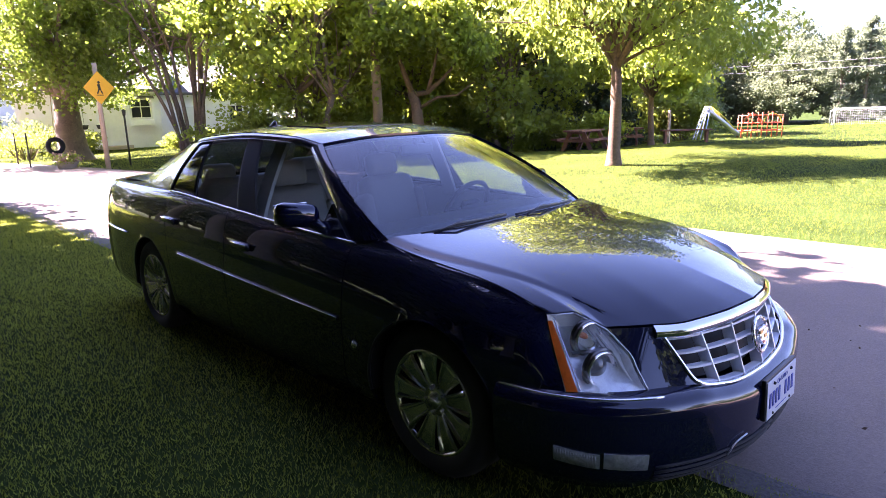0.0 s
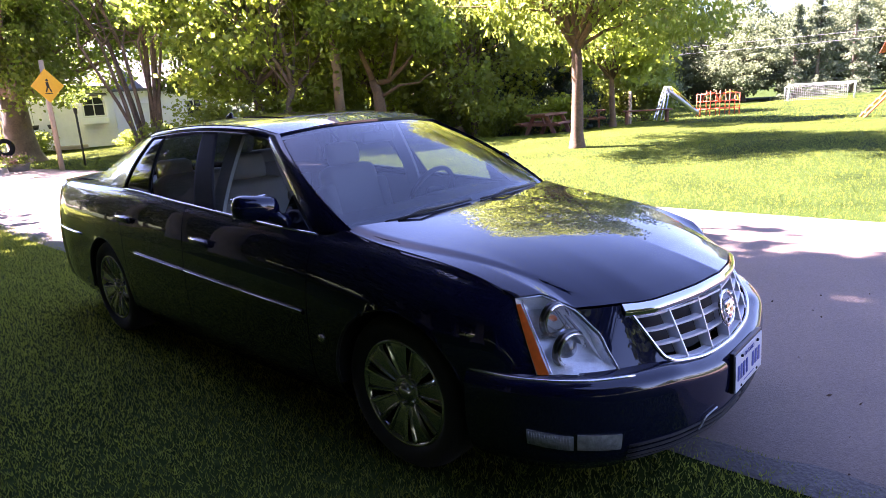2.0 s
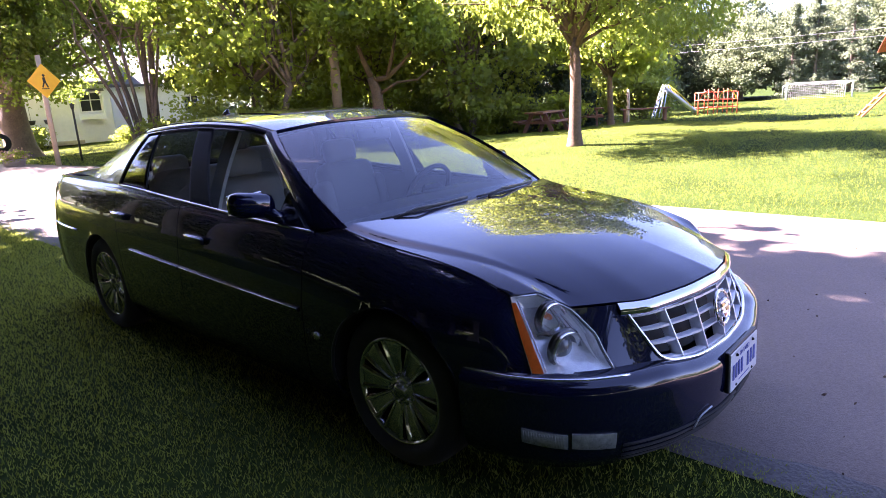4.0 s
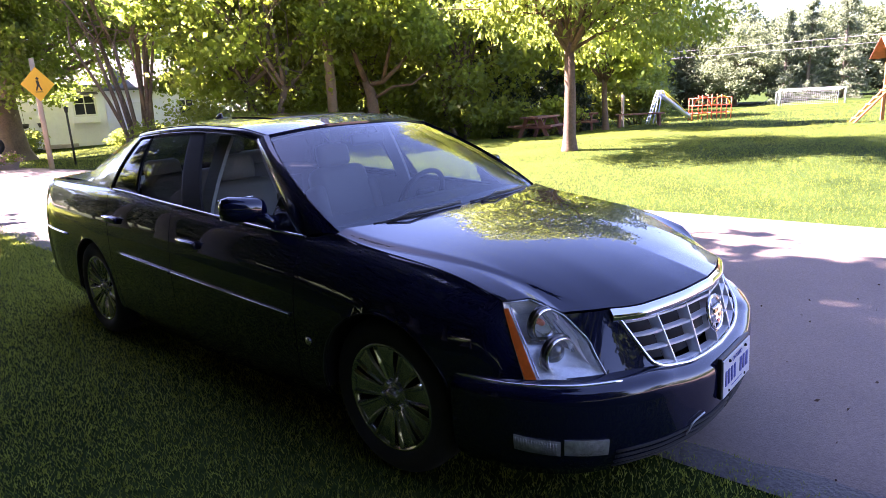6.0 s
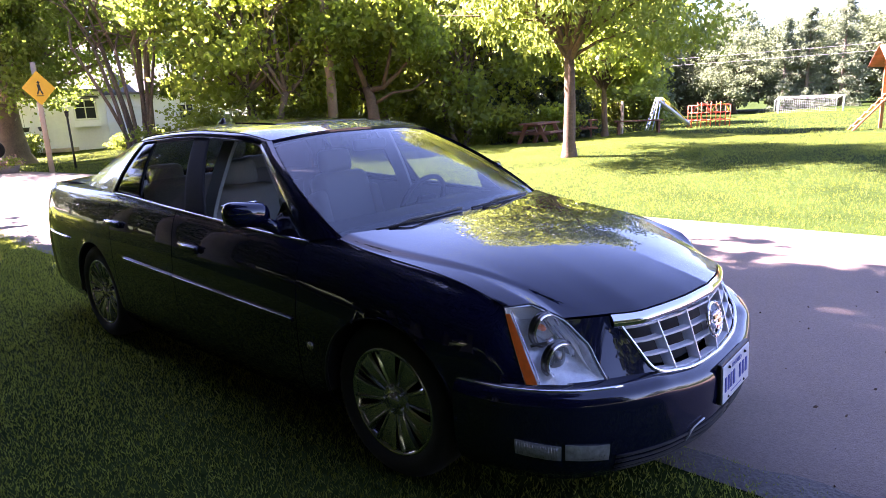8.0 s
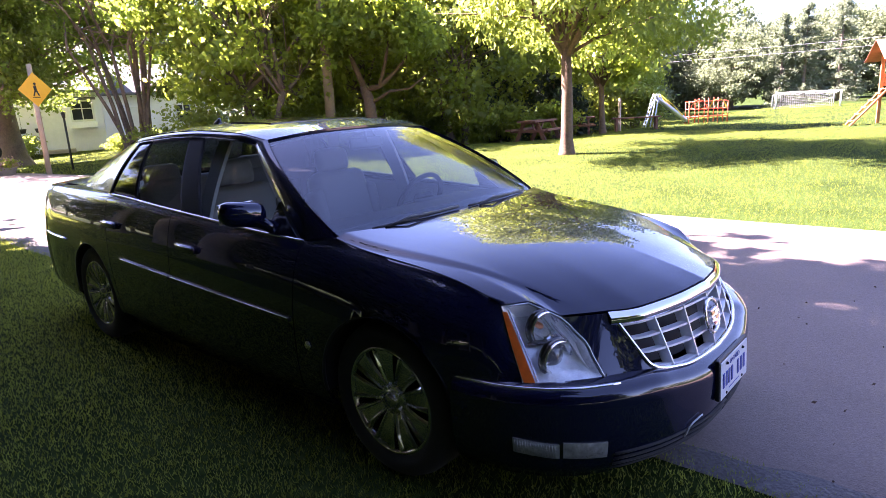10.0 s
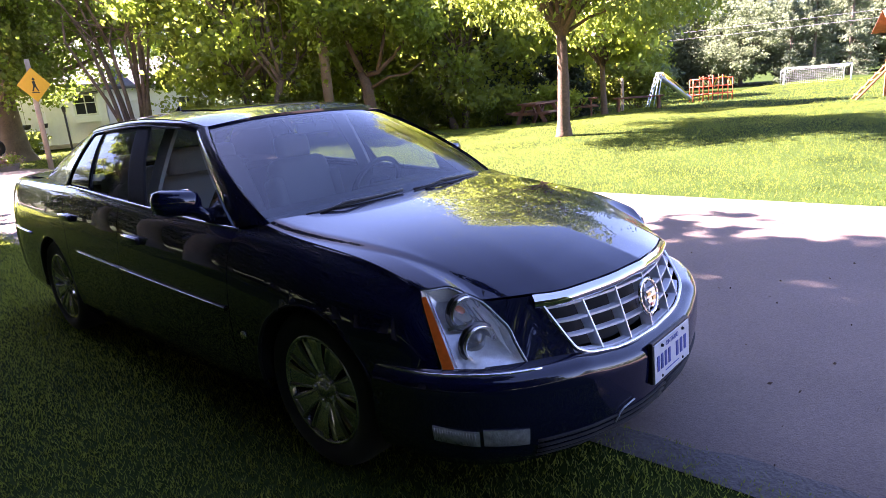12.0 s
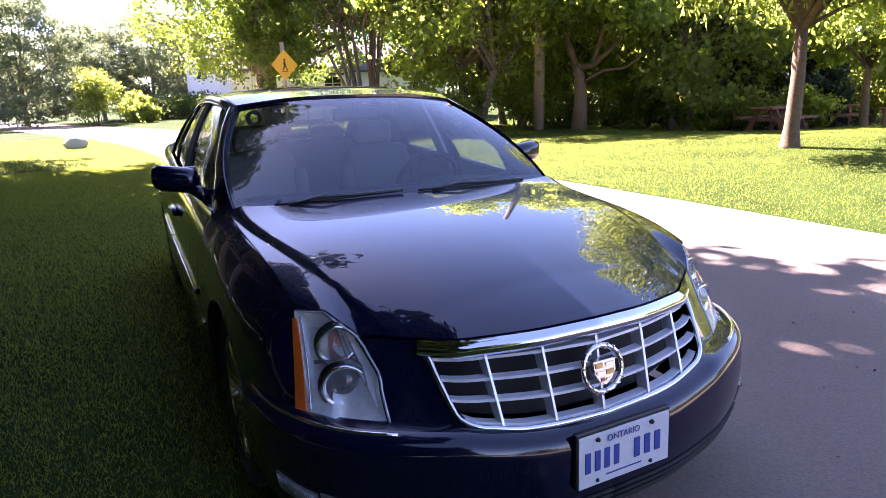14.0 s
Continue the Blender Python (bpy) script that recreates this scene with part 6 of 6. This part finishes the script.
# ---- houses ----
def house(m, lx, ly, h, roof_h, label, windows, doors, seed, boards=True):
    """A gabled house: lx along its front, ly deep; the front faces +x of its own."""
    hs = thing("house", m, label, "house")
    wall = part("wall", box(pose(-ly / 2, 0, h / 2), (ly, lx, h), 0.01), M_SIDING, hs, "white siding walls")
    rf = bmesh.new()
    o = 0.4
    ridge = [(-ly / 2, -lx / 2 - o, h + roof_h), (-ly / 2, lx / 2 + o, h + roof_h)]
    for sx_ in (0, -ly):
        e = o if sx_ == 0 else -o
        a = [(sx_ + e, -lx / 2 - o, h - 0.12), (sx_ + e, lx / 2 + o, h - 0.12), ridge[1], ridge[0]]
        lo_ = [rf.verts.new(p) for p in a]
        hi_ = [rf.verts.new((p[0], p[1], p[2] + 0.14)) for p in a]
        rf.faces.new(hi_)
        rf.faces.new(lo_[::-1])
        for k in range(4):
            rf.faces.new((lo_[k], lo_[(k + 1) % 4], hi_[(k + 1) % 4], hi_[k]))
    part("roof", rf, M_SHINGLE, hs, "grey shingled roof")
    for sy_ in (-1, 1):
        gb = bmesh.new()
        v = [gb.verts.new((x, sy_ * lx / 2, z)) for x, z in ((0, h), (-ly, h), (-ly / 2, h + roof_h))]
        v2 = [gb.verts.new((x, sy_ * (lx / 2 - 0.15), z)) for x, z in ((0, h), (-ly, h), (-ly / 2, h + roof_h))]
        gb.faces.new(v)
        gb.faces.new(v2[::-1])
        for k in range(3):
            gb.faces.new((v[k], v[(k + 1) % 3], v2[(k + 1) % 3], v2[k]))
        part("gable", gb, M_SIDING, hs)
    if boards:
        for k in range(int(h / 0.2)):
            part("siding_board", box(pose(0.012, 0, 0.1 + 0.2 * k, 0, 4, 0), (0.02, lx, 0.195)), M_SIDING, wall)
    for y, z, w, hh in windows:
        win = part("window", box(pose(0.035, y, z), (0.06, w, hh), 0.01), M_WINDOW, hs, "dark window")
        for dy, dz, a, b in ((0, hh / 2, w + 0.14, 0.09), (0, -hh / 2, w + 0.2, 0.10), (-w / 2, 0, 0.09, hh), (w / 2, 0, 0.09, hh), (0, 0, 0.05, hh), (0, 0.1, w, 0.04)):
            part("frame", box(pose(0.075, y + dy, z + dz), (0.06, a, b), 0.006), M_WHITEPIPE, win, "white window frame")
    for y, w, hh in doors:
        d = part("door", box(pose(0.03, y, hh / 2), (0.06, w, hh), 0.01), M_WHITEPIPE, hs, "white front door")
        part("step", box(pose(0.5, y, 0.08), (1.0, w + 0.6, 0.17), 0.01), M_TERRA, d, "stone step")
    return hs


yard = pose(*zat(-30.4, 10.8), 0, 0, -18)
h1 = house(yard @ pose(0, -3.35, 0), 6.3, 8.0, 2.9, 2.4, "white bungalow with bay window behind the trees", [(2.25, 1.95, 0.95, 0.95)], [(0.95, 0.9, 2.05)], 1)
bay = part("bay_window", box(pose(0.16, 2.25, 1.26), (0.34, 1.15, 0.30), 0.02), M_SIDING, h1, "white bay base")
for k in (-1, 1):
    part("bay_side", box(pose(0.14, 2.25 + k * 0.56, 1.95), (0.30, 0.09, 1.10), 0.01), M_SIDING, bay)
part("bay_roof", box(pose(0.18, 2.25, 2.52, 0, 12, 0), (0.46, 1.30, 0.06), 0.01), M_SHINGLE, bay, "small shingled bay roof")
# the bungalow's set-back wing, built as a house of its own
house(yard @ pose(-2.4, 2.75, 0), 5.6, 5.0, 2.8, 1.6, "low white set-back wing of the bungalow", [(1.2, 1.6, 0.8, 1.0)], [(-1.3, 0.95, 2.05)], 3)
for y in (-3.7, -3.0):
    hb = thing("hanging_basket", yard @ pose(0.6, y, 0), "dark flower basket hanging by the porch", "flower basket", "porch baskets")
    v, f = lathe([(0.001, 1.0), (0.14, 1.02), (0.20, 1.22), (0.001, 1.22)], 14, "z")
    child("pot", mesh_from("pot", v, f, M_SIGNBLACK), hb)
    part("chain", tube([(0, 0, 1.2), (0, 0, 2.7)], 0.008, 5), M_SIGNBLACK, hb)
house(pose(*zat(-56, 8.0), 0, 0, -8), 6.5, 8.0, 4.9, 1.8, "pale two-storey house far down the road", [(-2.0, 3.8, 0.9, 1.2), (0.8, 3.8, 0.9, 1.2), (-2.0, 1.4, 0.9, 1.2)], [(0.6, 0.95, 2.0)], 2, False)
hedge = shrub("hedge", zat(-53.5, 4.0), "dark clipped hedge by the far house", 3.0, 1.6, 6000, 0.22, 190, M_HEDGE)


# ---- park ----
def picnic_table(m):
    t = thing("picnic_table", m, "red-stained wooden picnic table with attached benches", "picnic table", "picnic tables")
    for k in range(5):
        part("top_plank", box(pose(0, -0.30 + 0.15 * k, 0.74), (1.85, 0.138, 0.06), 0.004), M_REDWOOD, t)
    for s in (-1, 1):
        for k in range(2):
            part("bench_plank", box(pose(0, s * (0.66 + 0.13 * k), 0.44), (1.85, 0.122, 0.06), 0.004), M_REDWOOD, t)
    for x in (-0.62, 0.62):
        part("bench_beam", box(pose(x, 0, 0.385), (0.04, 1.62, 0.09), 0.004), M_REDWOOD, t)
        part("top_beam", box(pose(x, 0, 0.69), (0.04, 0.70, 0.09), 0.004), M_REDWOOD, t)
        for s in (-1, 1):
            part("leg", box(pose(x + 0.045, s * 0.41, 0.36, s * 25, 0, 0), (0.06, 0.14, 0.84), 0.004), M_REDWOOD, t)
        part("brace", box(pose(x * 0.55, 0, 0.53, 0, -50 if x > 0 else 50, 0), (0.60, 0.04, 0.08), 0.004), M_REDWOOD, t)
    return t


pt = picnic_table(pose(*zat(-9.45, 17.5), 0, 0, 96))
copy_thing(pt, pose(*zat(-10.0, 21.0), 0, 0, 30))


def bench(m):
    b = thing("park_bench", m, "brown wooden park bench", "bench", "park benches")
    for k in range(2):
        part("seat_plank", box(pose(0, -0.12 + 0.2 * k, 0.46), (1.7, 0.18, 0.045), 0.004), M_REDWOOD, b)
    for x in (-0.7, 0.7):
        part("leg", box(pose(x, 0, 0.22), (0.08, 0.3, 0.46), 0.005), M_REDWOOD, b)
    return b


bench(pose(*zat(-6.6, 19.6), 0, 0, 35))
bp = thing("marker_post", pose(*zat(-7.9, 21.0)), "pale wooden post in the park", "post")
part("shaft", box(pose(0, 0, 0.6), (0.09, 0.09, 1.3), 0.01), M_POST, bp)

# slide: ladder, chute and rails; its chute runs towards the field's right
sl = thing("slide", pose(*zat(-7.05, 22.4), 0, 0, 34), "metal playground slide with pale blue ladder", "slide")
top = 1.08
chute = bmesh.new()
rows = []
for i in range(15):
    u = i / 14
    x = 0.0 + 1.18 * u
    z = top - (top - 0.16) * (u ** 1.05) - (0.0 if u < 0.9 else 0.0)
    rows.append([chute.verts.new((x, y, z + h)) for y, h in ((-0.24, 0.14), (-0.23, 0.0), (0.23, 0.0), (0.24, 0.14))])
for a, b in zip(rows, rows[1:]):
    for k in range(3):
        chute.faces.new((a[k], b[k], b[k + 1], a[k + 1]))
ch = part("chute", chute, M_GALV, sl, "shiny steel chute", True)
ch.modifiers.new("thick", "SOLIDIFY").thickness = 0.02
for s in (-1, 1):
    part("ladder_rail", tube([(-0.42, s * 0.24, 0), (-0.10, s * 0.24, top), (-0.02, s * 0.24, top + 0.20), (0.12, s * 0.24, top + 0.18), (0.22, s * 0.24, top - 0.06)], 0.024, 7), M_LADDER, sl, "pale blue ladder rail", True)
    part("leg", tube([(0.05, s * 0.24, top), (-0.12, s * 0.34, 0)], 0.022, 7), M_LADDER, sl, "", True)
    part("hand_rail", tube([(0.1, s * 0.25, top + 0.19), (0.6, s * 0.26, top - 0.22), (1.0, s * 0.26, 0.42)], 0.018, 6), M_YELLOWPIPE, sl, "yellow hand rail", True)
for k in range(6):
    u = (k + 0.7) / 6.6
    part("rung", tube([(-0.42 + 0.32 * u, -0.24, top * u), (-0.42 + 0.32 * u, 0.24, top * u)], 0.018, 6), M_LADDER, sl)

# climbing frame
cf = thing("climbing_frame", pose(*zat(-5.5, 23.7), 0, 0, 30) @ Matrix.Scale(0.84, 4), "low red pipe climbing frame", "climbing frame")
for x in (-0.85, -0.42, 0.0, 0.42, 0.85):
    for y in (-0.45, 0.45):
        part("upright", tube([(x, y, -0.05), (x, y, 1.15 if abs(x) < 0.8 else 1.0)], 0.022, 6), M_ORANGE, cf, "", True)
for z in (0.32, 0.66, 1.0):
    for y in (-0.45, 0.45):
        part("side_bar", tube([(-0.85, y, z), (0.85, y, z)], 0.020, 6), M_ORANGE, cf, "", True)
    for x in (-0.85, 0.0, 0.85):
        part("cross_bar", tube([(x, -0.45, z), (x, 0.45, z)], 0.020, 6), M_ORANGE, cf, "", True)
for x in (-0.42, 0.42):
    part("arch", tube([(x + 0.36 * math.cos(a), -0.45, 0.66 + 0.42 * math.sin(a)) for a in [math.pi * i / 10 for i in range(11)]], 0.020, 6), M_YELLOWPIPE if x > 0 else M_ORANGE, cf, "curved bar", True)

# goal with a net
gl = thing("soccer_goal", pose(*zat(-4.55, 38.2), 0, 0, 0) @ Matrix.Scale(0.76, 4), "white soccer goal with grey net", "goal")
a0, a1 = (-2.1, -1.6), (1.55, 1.3)
for p in (a0, a1):
    part("post", tube([(p[0], p[1], -0.05), (p[0], p[1], 1.20)], 0.05, 8), M_WHITEPIPE, gl, "", True)
part("crossbar", tube([(*a0, 1.18), (*a1, 1.18)], 0.05, 8), M_WHITEPIPE, gl, "", True)
b0, b1 = (-2.6, -0.6), (0.95, 2.2)
for p, q in ((a0, b0), (a1, b1)):
    part("back_stay", tube([(*p, 1.18), (*q, 1.0), (*q, 0)], 0.03, 6), M_WHITEPIPE, gl, "", True)
bm = bmesh.new()
for i in range(31):
    u = i / 30
    p = (b0[0] + (b1[0] - b0[0]) * u, b0[1] + (b1[1] - b0[1]) * u)
    add_tube(bm, [(*p, 0), (*p, 1.0), (a0[0] + (a1[0] - a0[0]) * u, a0[1] + (a1[1] - a0[1]) * u, 1.18)], 0.008, 4, False)
for z in np.linspace(0.05, 1.0, 9):
    add_tube(bm, [(*b0, z), (*b1, z)], 0.008, 4, False)
part("net", bm, M_NET, gl, "grey net")

# wooden play tower with a ladder, roofed
pt2 = thing("play_tower", pose(*zat(1.3, 20.6), 0, 0, 20) @ Matrix.Diagonal((1, 1, 0.86, 1)), "cedar play tower with a pitched roof and ladder", "play set")
for x in (-0.6, 0.6):
    for y in (-0.6, 0.6):
        part("post", box(pose(x, y, 1.15), (0.09, 0.09, 2.35), 0.006), M_CEDAR, pt2)
for k in range(8):
    part("deck_board", box(pose(-0.56 + 0.16 * k, 0, 1.20), (0.15, 1.35, 0.035), 0.003), M_CEDAR, pt2)
for s in (-1, 1):
    for k in range(3):
        part("rail_board", box(pose(0, s * 0.62, 1.34 + 0.15 * k), (1.25, 0.025, 0.12), 0.003), M_CEDAR, pt2)
    for k in range(8):
        part("roof_board", box(pose(0, s * (0.08 + 0.135 * k), 2.78 - 0.085 * k, s * -32, 0, 0), (1.95, 0.155, 0.02), 0.002), M_REDWOOD, pt2)
    part("ladder_side", box(pose(-1.05, s * 0.28, 0.60, 0, 36, 0), (0.05, 0.09, 1.52), 0.004), M_CEDAR, pt2)
for k in range(5):
    part("ladder_step", box(pose(-1.42 + 0.165 * k, 0, 0.15 + 0.225 * k), (0.10, 0.52, 0.04), 0.004), M_YELLOWPIPE if k == 1 else M_CEDAR, pt2)

# dry leaves and grit on the road
r = np.random.default_rng(17)
p = np.stack([r.uniform(1.5, 4.0, 60), r.uniform(0.05, 4.5, 60), np.full(60, 0.016)], 1)
tagged(child("fallen_leaves", leaf_mesh("fallen_leaves", p, M_BARK, 0.022, 18, 0.6, 0.0)), "small dry leaves scattered on the asphalt", "leaves", kind="stuff")
